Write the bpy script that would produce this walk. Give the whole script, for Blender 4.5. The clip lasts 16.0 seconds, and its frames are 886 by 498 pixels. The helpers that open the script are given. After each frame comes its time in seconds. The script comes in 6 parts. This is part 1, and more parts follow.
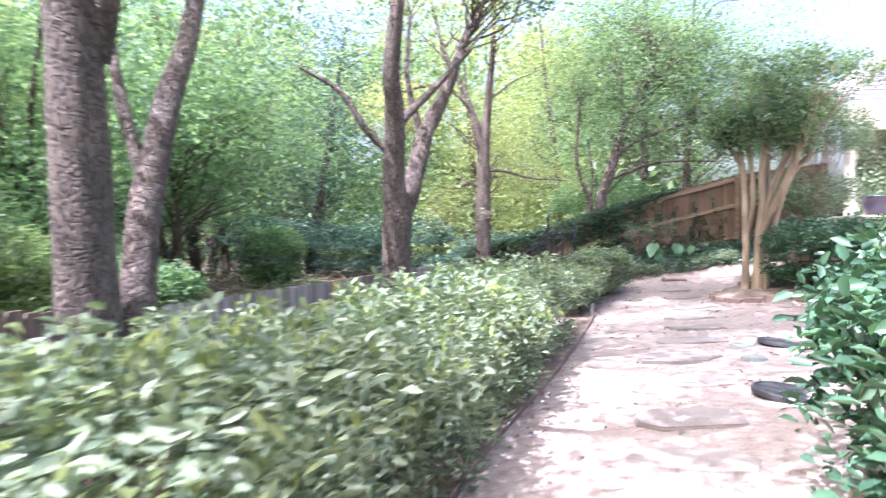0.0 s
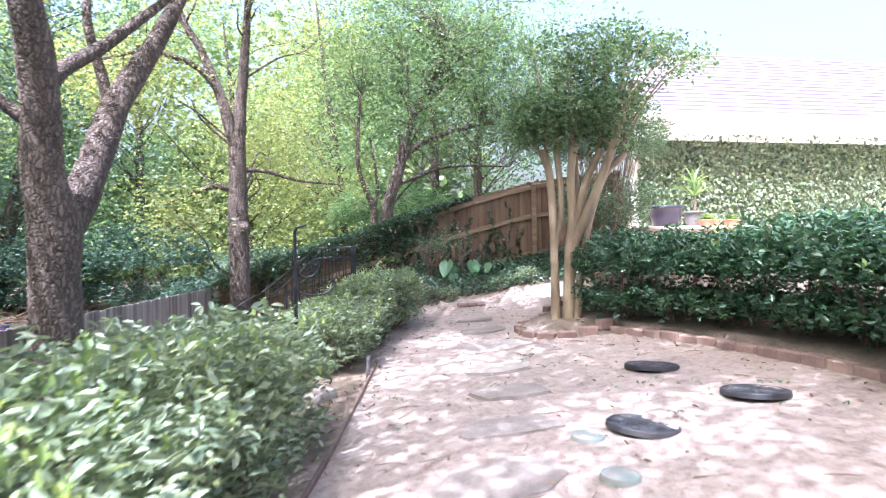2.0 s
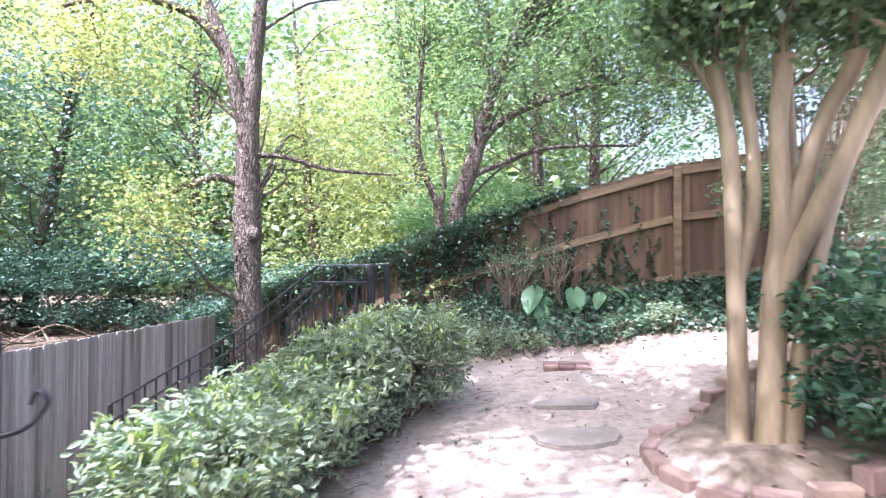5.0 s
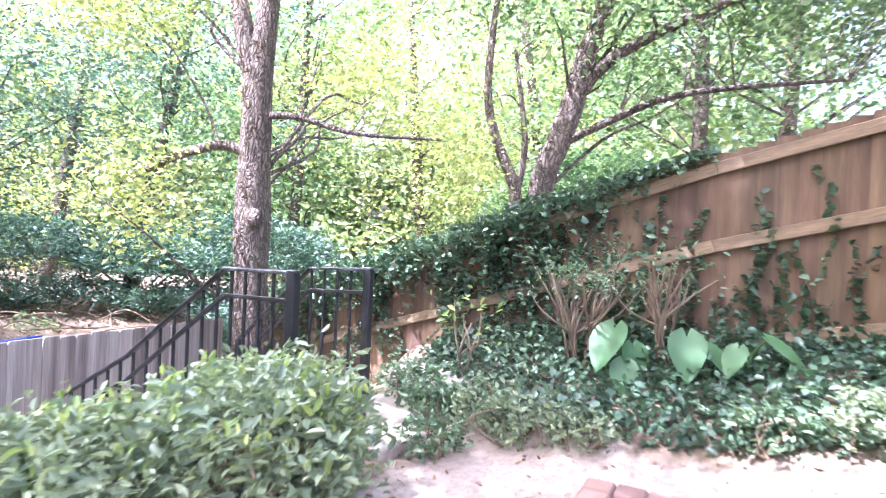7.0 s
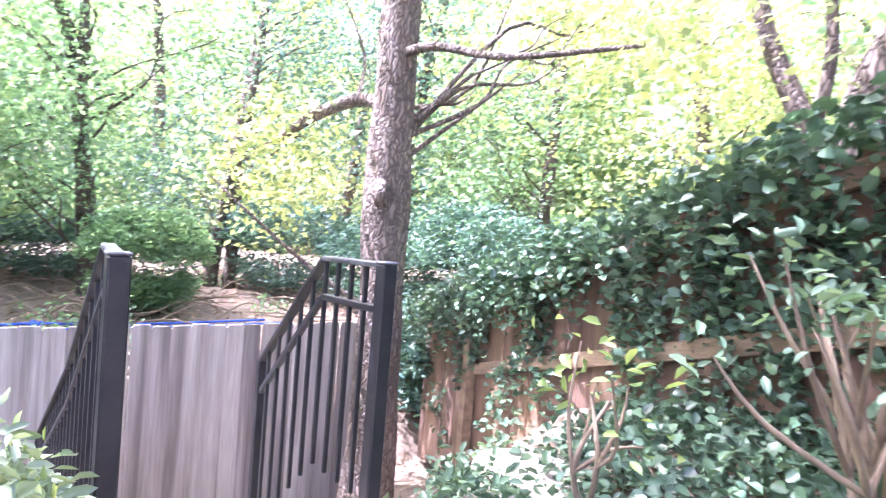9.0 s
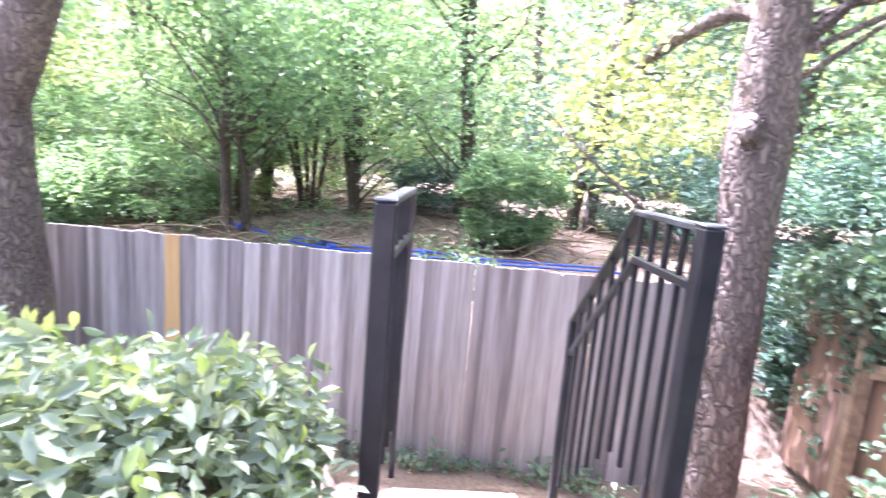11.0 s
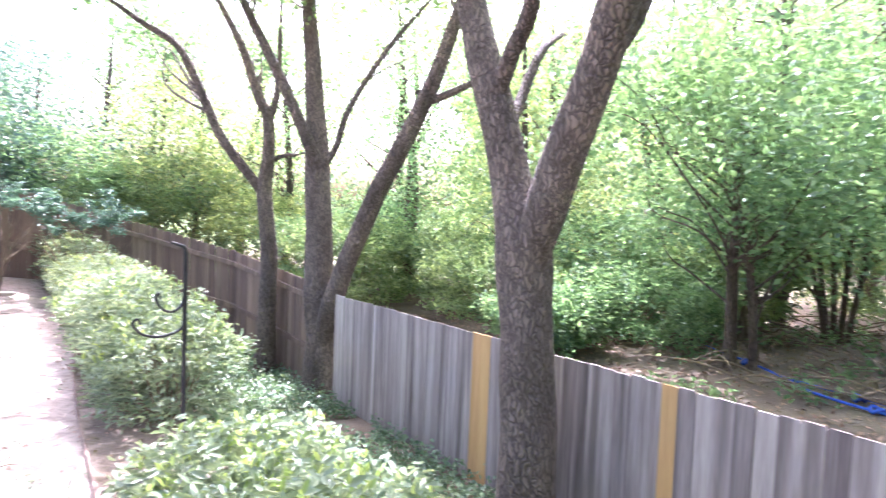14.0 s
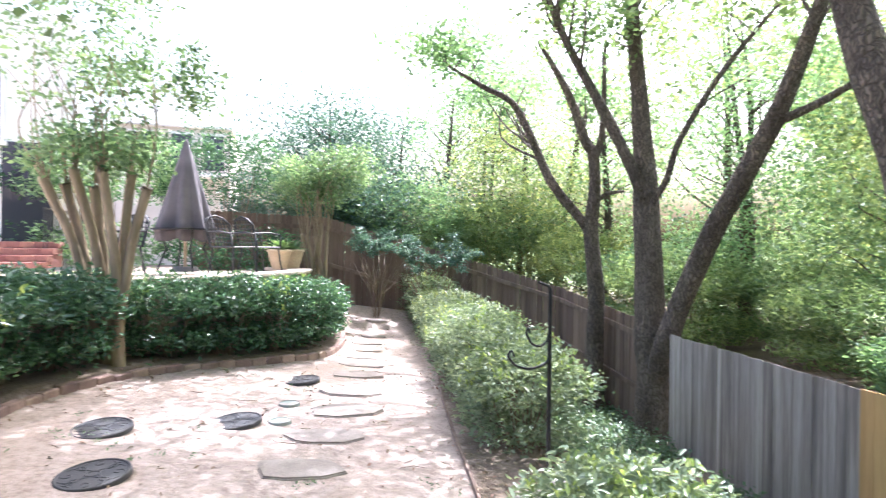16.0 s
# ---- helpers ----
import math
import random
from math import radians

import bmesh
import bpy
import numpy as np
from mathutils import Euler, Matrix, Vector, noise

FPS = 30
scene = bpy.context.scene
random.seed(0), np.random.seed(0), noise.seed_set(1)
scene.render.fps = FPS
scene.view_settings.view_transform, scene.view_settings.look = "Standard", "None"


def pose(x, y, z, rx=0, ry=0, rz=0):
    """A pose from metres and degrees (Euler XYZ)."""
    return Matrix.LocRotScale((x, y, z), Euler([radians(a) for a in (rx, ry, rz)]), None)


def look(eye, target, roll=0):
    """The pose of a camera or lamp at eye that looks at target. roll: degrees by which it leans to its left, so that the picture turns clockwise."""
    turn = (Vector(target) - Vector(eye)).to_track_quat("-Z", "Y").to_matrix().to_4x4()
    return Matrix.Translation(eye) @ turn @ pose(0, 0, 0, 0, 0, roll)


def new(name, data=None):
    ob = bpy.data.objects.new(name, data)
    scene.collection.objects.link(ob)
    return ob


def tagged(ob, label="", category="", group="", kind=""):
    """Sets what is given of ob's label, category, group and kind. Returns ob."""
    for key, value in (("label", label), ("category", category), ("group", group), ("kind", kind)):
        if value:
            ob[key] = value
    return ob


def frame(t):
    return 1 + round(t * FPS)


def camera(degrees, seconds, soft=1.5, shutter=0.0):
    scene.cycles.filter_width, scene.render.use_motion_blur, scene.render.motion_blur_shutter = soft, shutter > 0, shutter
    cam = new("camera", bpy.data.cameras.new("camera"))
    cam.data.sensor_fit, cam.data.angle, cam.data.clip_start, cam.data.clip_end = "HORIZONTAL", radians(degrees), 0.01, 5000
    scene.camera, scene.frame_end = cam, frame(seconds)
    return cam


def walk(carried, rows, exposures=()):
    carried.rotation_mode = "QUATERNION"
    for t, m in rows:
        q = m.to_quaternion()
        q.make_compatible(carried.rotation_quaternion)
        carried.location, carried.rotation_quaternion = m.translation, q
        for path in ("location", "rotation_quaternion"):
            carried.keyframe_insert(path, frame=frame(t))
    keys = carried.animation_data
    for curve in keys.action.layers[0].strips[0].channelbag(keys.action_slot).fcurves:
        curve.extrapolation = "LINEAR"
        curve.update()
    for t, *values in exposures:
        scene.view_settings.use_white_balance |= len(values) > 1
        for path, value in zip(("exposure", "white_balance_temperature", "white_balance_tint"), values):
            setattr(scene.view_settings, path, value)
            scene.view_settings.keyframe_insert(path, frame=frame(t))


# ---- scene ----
cam = camera(75.2, 16.0, soft=1.15, shutter=0.4)
PATH = [
    (0, (1.033, -0.818, 1.101), (0.706, 1.154, 1.058), 0.0),
    (0.5, (1.092, -0.09, 1.09), (1.1, 1.91, 1.072), -0.1),
    (1, (1.202, 0.557, 1.122), (1.488, 2.536, 1.112), -0.6),
    (1.5, (1.342, 1.245, 1.151), (1.662, 3.219, 1.141), -0.8),
    (2, (1.511, 1.942, 1.226), (1.877, 3.909, 1.215), -0.9),
    (2.5, (1.704, 2.547, 1.319), (2.096, 4.508, 1.329), -1.2),
    (3, (1.862, 3.128, 1.282), (2.263, 5.086, 1.331), -1.1),
    (3.5, (2.06, 3.647, 1.272), (2.447, 5.609, 1.326), -1.1),
    (4, (2.159, 4.256, 1.31), (2.412, 6.239, 1.371), -0.9),
    (4.2, (2.216, 4.485, 1.314), (2.419, 6.474, 1.369), -0.8),
    (6.5, (3.66, 7.72, 1.39), (3.088, 9.636, 1.367), 2.1),
    (7, (3.776, 8.374, 1.434), (3.094, 10.254, 1.421), 2.5),
    (7.5, (3.817, 9.199, 1.387), (2.94, 10.996, 1.404), 2.1),
    (8, (3.774, 9.986, 1.392), (2.734, 11.694, 1.408), 2.4),
    (8.2, (3.748, 10.244, 1.39), (2.588, 11.874, 1.409), 3.0),
    (10.5, (3.37, 11.426, 1.372), (1.453, 11.891, 1.042), 4.3),
    (11, (3.324, 11.366, 1.4), (1.36, 11.488, 1.041), 4.7),
    (11.5, (3.252, 11.327, 1.469), (1.303, 11.057, 1.11), 5.2),
    (12, (3.06, 11.27, 1.566), (1.141, 10.796, 1.259), 5.2),
    (12.5, (2.698, 11.247, 1.552), (0.818, 10.594, 1.357), 3.3),
    (13, (2.495, 11.213, 1.656), (0.756, 10.242, 1.471), 2.3),
    (13.5, (2.644, 11.18, 1.655), (1.047, 9.982, 1.522), 2.4),
    (14, (2.768, 11.098, 1.652), (1.328, 9.713, 1.552), 2.3),
    (14.5, (2.834, 10.994, 1.636), (1.631, 9.398, 1.56), 1.8),
    (15, (2.897, 10.961, 1.662), (1.909, 9.224, 1.605), 1.4),
    (15.5, (2.998, 10.941, 1.66), (2.224, 9.097, 1.63), 0.9),
    (16, (3.117, 10.967, 1.678), (2.554, 9.047, 1.672), 0.7),
]
walk(cam, [(t, look(eye, target, roll)) for t, eye, target, roll in PATH], [(0.0, 2.13, 5220, 26), (2.0, 2.0, 5220, 23), (4.0, 2.13, 5170, 24), (6.5, 2.93, 5180, 30), (8.0, 3.32, 5180, 33), (10.5, 3.62, 5220, 38), (12.5, 3.5, 5300, 38), (14.5, 2.78, 5300, 28), (16.0, 2.15, 5380, 19)])

# ---------------------------------------------------------------- light
world = bpy.data.worlds.new("sky_world")
scene.world = world
world.use_nodes = True
wn, wl = world.node_tree.nodes, world.node_tree.links
wn.clear()
SUN_ELEV, SUN_AZ = radians(61), radians(222)      # azimuth measured from +y towards +x
sky = wn.new("ShaderNodeTexSky")
sky.sky_type, sky.sun_disc = "NISHITA", False
sky.sun_elevation, sky.sun_rotation = SUN_ELEV, SUN_AZ
sky.air_density, sky.dust_density, sky.ozone_density = 1.6, 10.0, 0.1
bg = wn.new("ShaderNodeBackground")
bg.inputs["Strength"].default_value = 0.15
wo = wn.new("ShaderNodeOutputWorld")
wl.new(sky.outputs["Color"], bg.inputs["Color"])
wl.new(bg.outputs["Background"], wo.inputs["Surface"])
sun_data = bpy.data.lights.new("sun", "SUN")
sun_data.energy, sun_data.angle, sun_data.color = 4.2, radians(0.55), (1.0, 0.95, 0.86)
sun = new("sun", sun_data)
sun_dir = Vector((math.cos(SUN_ELEV) * math.sin(SUN_AZ), math.cos(SUN_ELEV) * math.cos(SUN_AZ), math.sin(SUN_ELEV)))
sun.matrix_world = look(sun_dir * 60, (0, 0, 0))

# ---------------------------------------------------------------- materials
def material(name, base, rough=0.8, second=None, scale=4.0, fine=60.0, fine_amount=0.25, bump=0.2, bump_dist=0.01,
             metal=0.0, translucent=0.0, island=0.0, objrand=0.0, stretch=(1, 1, 1), spec=0.5, coords="Object"):
    """A node material: two colours mixed by broad noise, fine grain over it, relief, and optional variation by piece."""
    m = bpy.data.materials.new(name)
    m.use_nodes = True
    n, l = m.node_tree.nodes, m.node_tree.links
    p = n["Principled BSDF"]
    p.inputs["Roughness"].default_value = rough
    p.inputs["Metallic"].default_value = metal
    p.inputs["Specular IOR Level"].default_value = spec
    second = second or tuple(c * 0.6 for c in base)
    tc = n.new("ShaderNodeTexCoord")
    mp = n.new("ShaderNodeMapping")
    mp.inputs["Scale"].default_value = stretch
    l.new(tc.outputs[coords], mp.inputs["Vector"])
    if objrand:                                         # no two pieces share their grain
        far = n.new("ShaderNodeMath")
        far.operation = "MULTIPLY"
        far.inputs[1].default_value = 60
        l.new(n.new("ShaderNodeObjectInfo").outputs["Random"], far.inputs[0])
        l.new(far.outputs[0], mp.inputs["Location"])
    big = n.new("ShaderNodeTexNoise")
    big.inputs["Scale"].default_value = scale
    big.inputs["Detail"].default_value = 5
    small = n.new("ShaderNodeTexNoise")
    small.inputs["Scale"].default_value = fine
    small.inputs["Detail"].default_value = 4
    l.new(mp.outputs["Vector"], big.inputs["Vector"])
    l.new(mp.outputs["Vector"], small.inputs["Vector"])
    ramp = n.new("ShaderNodeValToRGB")
    ramp.color_ramp.elements[0].position, ramp.color_ramp.elements[1].position = 0.35, 0.65
    ramp.color_ramp.elements[0].color, ramp.color_ramp.elements[1].color = (*second, 1), (*base, 1)
    l.new(big.outputs["Fac"], ramp.inputs["Fac"])
    hsv = n.new("ShaderNodeHueSaturation")
    l.new(ramp.outputs["Color"], hsv.inputs["Color"])
    val = n.new("ShaderNodeMath")
    val.operation = "MULTIPLY_ADD"
    val.inputs[1].default_value, val.inputs[2].default_value = 2 * fine_amount, 1 - fine_amount
    l.new(small.outputs["Fac"], val.inputs[0])
    last = val.outputs[0]
    if island or objrand:
        if island:
            src = n.new("ShaderNodeNewGeometry").outputs["Random Per Island"]
        else:
            src = n.new("ShaderNodeObjectInfo").outputs["Random"]
        amount = island or objrand
        k = n.new("ShaderNodeMath")
        k.operation = "MULTIPLY_ADD"
        k.inputs[1].default_value, k.inputs[2].default_value = 2 * amount, 1 - amount
        l.new(src, k.inputs[0])
        mul = n.new("ShaderNodeMath")
        mul.operation = "MULTIPLY"
        l.new(last, mul.inputs[0])
        l.new(k.outputs[0], mul.inputs[1])
        last = mul.outputs[0]
        hue = n.new("ShaderNodeMath")
        hue.operation = "MULTIPLY_ADD"
        hue.inputs[1].default_value, hue.inputs[2].default_value = -0.05 if island else 0.02, 0.52 if island else 0.49
        l.new(src, hue.inputs[0])
        l.new(hue.outputs[0], hsv.inputs["Hue"])
    l.new(last, hsv.inputs["Value"])
    l.new(hsv.outputs["Color"], p.inputs["Base Color"])
    if bump:
        b = n.new("ShaderNodeBump")
        b.inputs["Strength"].default_value, b.inputs["Distance"].default_value = bump, bump_dist
        l.new(small.outputs["Fac"], b.inputs["Height"])
        l.new(b.outputs["Normal"], p.inputs["Normal"])
    if translucent:
        tr = n.new("ShaderNodeBsdfTranslucent")
        warm = n.new("ShaderNodeMix")
        warm.data_type, warm.blend_type = "RGBA", "MULTIPLY"
        warm.inputs["Factor"].default_value = 1.0
        l.new(hsv.outputs["Color"], warm.inputs["A"])
        warm.inputs["B"].default_value = (1.45, 1.4, 0.85, 1)
        l.new(warm.outputs["Result"], tr.inputs["Color"])
        mix = n.new("ShaderNodeMixShader")
        mix.inputs["Fac"].default_value = translucent
        l.new(p.outputs["BSDF"], mix.inputs[1])
        l.new(tr.outputs["BSDF"], mix.inputs[2])
        l.new(mix.outputs["Shader"], n["Material Output"].inputs["Surface"])
    return m


def leaf_material(name, base, second, rough=0.45, translucent=0.35, island=0.35):
    return material(name, base, rough, second, scale=0.7, fine=30, fine_amount=0.12, bump=0.0, translucent=translucent, island=island)


M_azalea = leaf_material("azalea_leaf", (0.265, 0.325, 0.215), (0.175, 0.235, 0.15), 0.36, 0.32)
M_laurel = leaf_material("laurel_leaf", (0.105, 0.19, 0.112), (0.06, 0.125, 0.075), 0.26, 0.28)
M_oakleaf = leaf_material("oak_leaf", (0.213, 0.286, 0.135), (0.134, 0.214, 0.115), 0.5, 0.5)
M_woodleaf = leaf_material("wood_leaf", (0.20, 0.31, 0.18), (0.13, 0.23, 0.135), 0.45, 0.55)
M_darkleaf = leaf_material("dark_shrub_leaf", (0.090, 0.163, 0.135), (0.062, 0.117, 0.098), 0.45, 0.3)
M_yellowleaf = leaf_material("sunny_leaf", (0.302, 0.337, 0.149), (0.213, 0.286, 0.121), 0.5, 0.5)
M_crapeleaf = leaf_material("crape_leaf", (0.17, 0.255, 0.145), (0.115, 0.19, 0.105), 0.42, 0.5)
M_ivy = leaf_material("ivy_leaf", (0.11, 0.175, 0.115), (0.065, 0.12, 0.075), 0.28, 0.22)
M_ear = leaf_material("elephant_ear_leaf", (0.10, 0.215, 0.085), (0.06, 0.15, 0.062), 0.5, 0.3, 0.2)
M_cover = leaf_material("ground_cover_leaf", (0.168, 0.245, 0.149), (0.101, 0.173, 0.101), 0.4, 0.3)
M_fig = leaf_material("fig_leaf", (0.25, 0.31, 0.20), (0.16, 0.22, 0.13), 0.42, 0.3)
M_yucca = leaf_material("yucca_leaf", (0.246, 0.347, 0.135), (0.157, 0.265, 0.095), 0.4, 0.3)
M_deadleaf = material("dead_leaf", (0.20, 0.13, 0.08), 0.85, (0.30, 0.22, 0.15), 3, 40, 0.2, 0, island=0.4)


def bark_material(name, base, second, scale=(14, 14, 3.5), strength=0.8):
    m = material(name, base, 0.9, second, 2.5, 25, 0.35, 0.35, 0.01, stretch=(1, 1, 0.45))
    n, l = m.node_tree.nodes, m.node_tree.links
    tc = n.new("ShaderNodeTexCoord")
    mp = n.new("ShaderNodeMapping")
    mp.inputs["Scale"].default_value = scale
    v = n.new("ShaderNodeTexVoronoi")
    v.feature = "DISTANCE_TO_EDGE"
    v.inputs["Scale"].default_value = 2.6
    wob = n.new("ShaderNodeTexNoise")
    wob.inputs["Scale"].default_value = 9
    add = n.new("ShaderNodeVectorMath")
    l.new(tc.outputs["Object"], wob.inputs["Vector"])
    l.new(tc.outputs["Object"], mp.inputs["Vector"])
    l.new(mp.outputs["Vector"], add.inputs[0])
    l.new(wob.outputs["Color"], add.inputs[1])
    l.new(add.outputs["Vector"], v.inputs["Vector"])
    r = n.new("ShaderNodeMapRange")
    r.inputs["From Max"].default_value = 0.22
    l.new(v.outputs["Distance"], r.inputs["Value"])
    b = n.new("ShaderNodeBump")
    b.inputs["Strength"].default_value, b.inputs["Distance"].default_value = strength, 0.02
    l.new(r.outputs["Result"], b.inputs["Height"])
    p = n["Principled BSDF"]
    old = p.inputs["Normal"].links[0].from_socket
    l.new(old, b.inputs["Normal"])
    l.new(b.outputs["Normal"], p.inputs["Normal"])
    mix = n.new("ShaderNodeMix")
    mix.data_type, mix.blend_type = "RGBA", "MULTIPLY"
    src = p.inputs["Base Color"].links[0].from_socket
    cr = n.new("ShaderNodeMapRange")
    cr.inputs["To Min"].default_value = 0.45
    l.new(r.outputs["Result"], cr.inputs["Value"])
    mix.inputs["Factor"].default_value = 1
    l.new(src, mix.inputs["A"])
    l.new(cr.outputs["Result"], mix.inputs["B"])
    l.new(mix.outputs["Result"], p.inputs["Base Color"])
    return m


M_bark = bark_material("oak_bark", (0.24, 0.185, 0.155), (0.12, 0.09, 0.075), (10, 10, 2.8), 1.0)
M_bark2 = bark_material("wood_bark", (0.16, 0.12, 0.09), (0.09, 0.065, 0.05))
M_crapebark = material("crape_bark", (0.34, 0.26, 0.165), 0.6, (0.19, 0.14, 0.085), 5, 40, 0.2, 0.15, stretch=(1, 1, 0.25))
M_twig = material("twig_bark", (0.24, 0.18, 0.12), 0.85, (0.14, 0.10, 0.07), 6, 50)
M_greywood = material("grey_fence_board", (0.37, 0.32, 0.295), 0.85, (0.165, 0.135, 0.125), 2.3, 26, 0.5, 0.5, 0.006, objrand=0.2, stretch=(5, 5, 0.28))
M_brownwood = material("brown_fence_board", (0.185, 0.112, 0.068), 0.8, (0.088, 0.055, 0.036), 1.6, 24, 0.38, 0.4, 0.006, objrand=0.22, stretch=(6, 6, 0.5))
M_darkwood = material("dark_fence_board", (0.22, 0.15, 0.115), 0.85, (0.13, 0.09, 0.072), 2, 24, 0.3, 0.35, 0.006, objrand=0.2, stretch=(6, 6, 0.5))
M_newwood = material("new_fence_board", (0.55, 0.36, 0.14), 0.7, (0.45, 0.28, 0.10), 2.2, 22, 0.2, 0.25, 0.005, objrand=0.1, stretch=(6, 6, 0.5))
M_railwood = material("fence_rail_wood", (0.27, 0.19, 0.12), 0.85, (0.16, 0.11, 0.07), 3, 24, 0.3, 0.35, 0.006, stretch=(0.6, 5, 5))
M_iron = material("black_iron", (0.018, 0.018, 0.023), 0.45, (0.035, 0.033, 0.035), 6, 80, 0.2, 0.15, 0.002, metal=0.3)
# level iron tops: the sky's pale reflection is put into the base colour
M_ironsheen = material("sheened_iron_top", (0.13, 0.135, 0.15), 0.5, (0.05, 0.05, 0.058), 9, 60, 0.25, 0.15, 0.002, metal=0.4)
M_stone = material("flagstone", (0.33, 0.285, 0.25), 0.9, (0.23, 0.195, 0.17), 3, 45, 0.3, 0.4, 0.008, objrand=0.15)
M_palestone = material("pale_flagstone", (0.46, 0.40, 0.35), 0.9, (0.33, 0.28, 0.24), 3, 45, 0.2, 0.4, 0.008, objrand=0.12)
M_redpaver = material("red_paver", (0.24, 0.15, 0.125), 0.9, (0.17, 0.105, 0.09), 4, 50, 0.2, 0.35, 0.006, objrand=0.2)
M_curb = material("curb_brick", (0.34, 0.235, 0.19), 0.9, (0.22, 0.15, 0.125), 5, 45, 0.25, 0.35, 0.006, objrand=0.25)
M_rubber = material("black_rubber", (0.028, 0.028, 0.033), 0.6, (0.05, 0.047, 0.047), 7, 70, 0.25, 0.3, 0.004)
M_greenlid = material("dusty_green_plastic", (0.20, 0.25, 0.23), 0.7, (0.30, 0.28, 0.25), 6, 60, 0.2, 0.1)
M_wallstone = material("terrace_stone", (0.42, 0.34, 0.27), 0.9, (0.30, 0.23, 0.18), 4, 40, 0.25, 0.4, 0.008, objrand=0.25)
M_coping = material("terrace_coping", (0.60, 0.50, 0.42), 0.85, (0.45, 0.36, 0.29), 3, 45, 0.15, 0.3, 0.006, objrand=0.1)
M_white = material("white_paint", (0.80, 0.79, 0.76), 0.6, (0.72, 0.71, 0.68), 1.5, 50, 0.05, 0.05)
M_stucco = material("pale_stucco", (0.66, 0.60, 0.53), 0.9, (0.56, 0.51, 0.45), 1.5, 90, 0.1, 0.3, 0.004)
M_shingle = material("roof_shingle", (0.17, 0.15, 0.165), 0.9, (0.11, 0.095, 0.11), 2, 60, 0.25, 0.3, 0.006, objrand=0.25)
M_brick = material("step_brick", (0.42, 0.20, 0.15), 0.9, (0.30, 0.14, 0.11), 5, 50, 0.25, 0.3, 0.006, objrand=0.25)
M_glass = material("window_glass", (0.03, 0.035, 0.05), 0.06, (0.04, 0.045, 0.06), 1, 5, 0.05, 0)
M_fabric = material("grey_umbrella_fabric", (0.13, 0.115, 0.125), 0.95, (0.09, 0.08, 0.088), 3, 120, 0.2, 0.25, 0.003)
M_umbwood = material("umbrella_pole_wood", (0.45, 0.33, 0.22), 0.5, (0.33, 0.23, 0.15), 4, 40)
M_potblue = material("navy_glazed_pot", (0.02, 0.02, 0.045), 0.32, (0.035, 0.032, 0.055), 3, 40, 0.15, 0.05)
M_potgrey = material("grey_pot", (0.12, 0.12, 0.13), 0.6, (0.18, 0.17, 0.17), 5, 50)
M_potclay = material("terracotta_pot", (0.45, 0.25, 0.16), 0.85, (0.33, 0.18, 0.11), 5, 50)
M_potcream = material("cream_pot", (0.62, 0.50, 0.36), 0.8, (0.50, 0.39, 0.27), 4, 50)
M_rope = material("blue_strap", (0.03, 0.09, 0.50), 0.5, (0.02, 0.06, 0.35), 8, 60, 0.2, 0.1)
M_pipe = material("grey_pipe", (0.16, 0.15, 0.16), 0.6, (0.11, 0.10, 0.11), 8, 60)

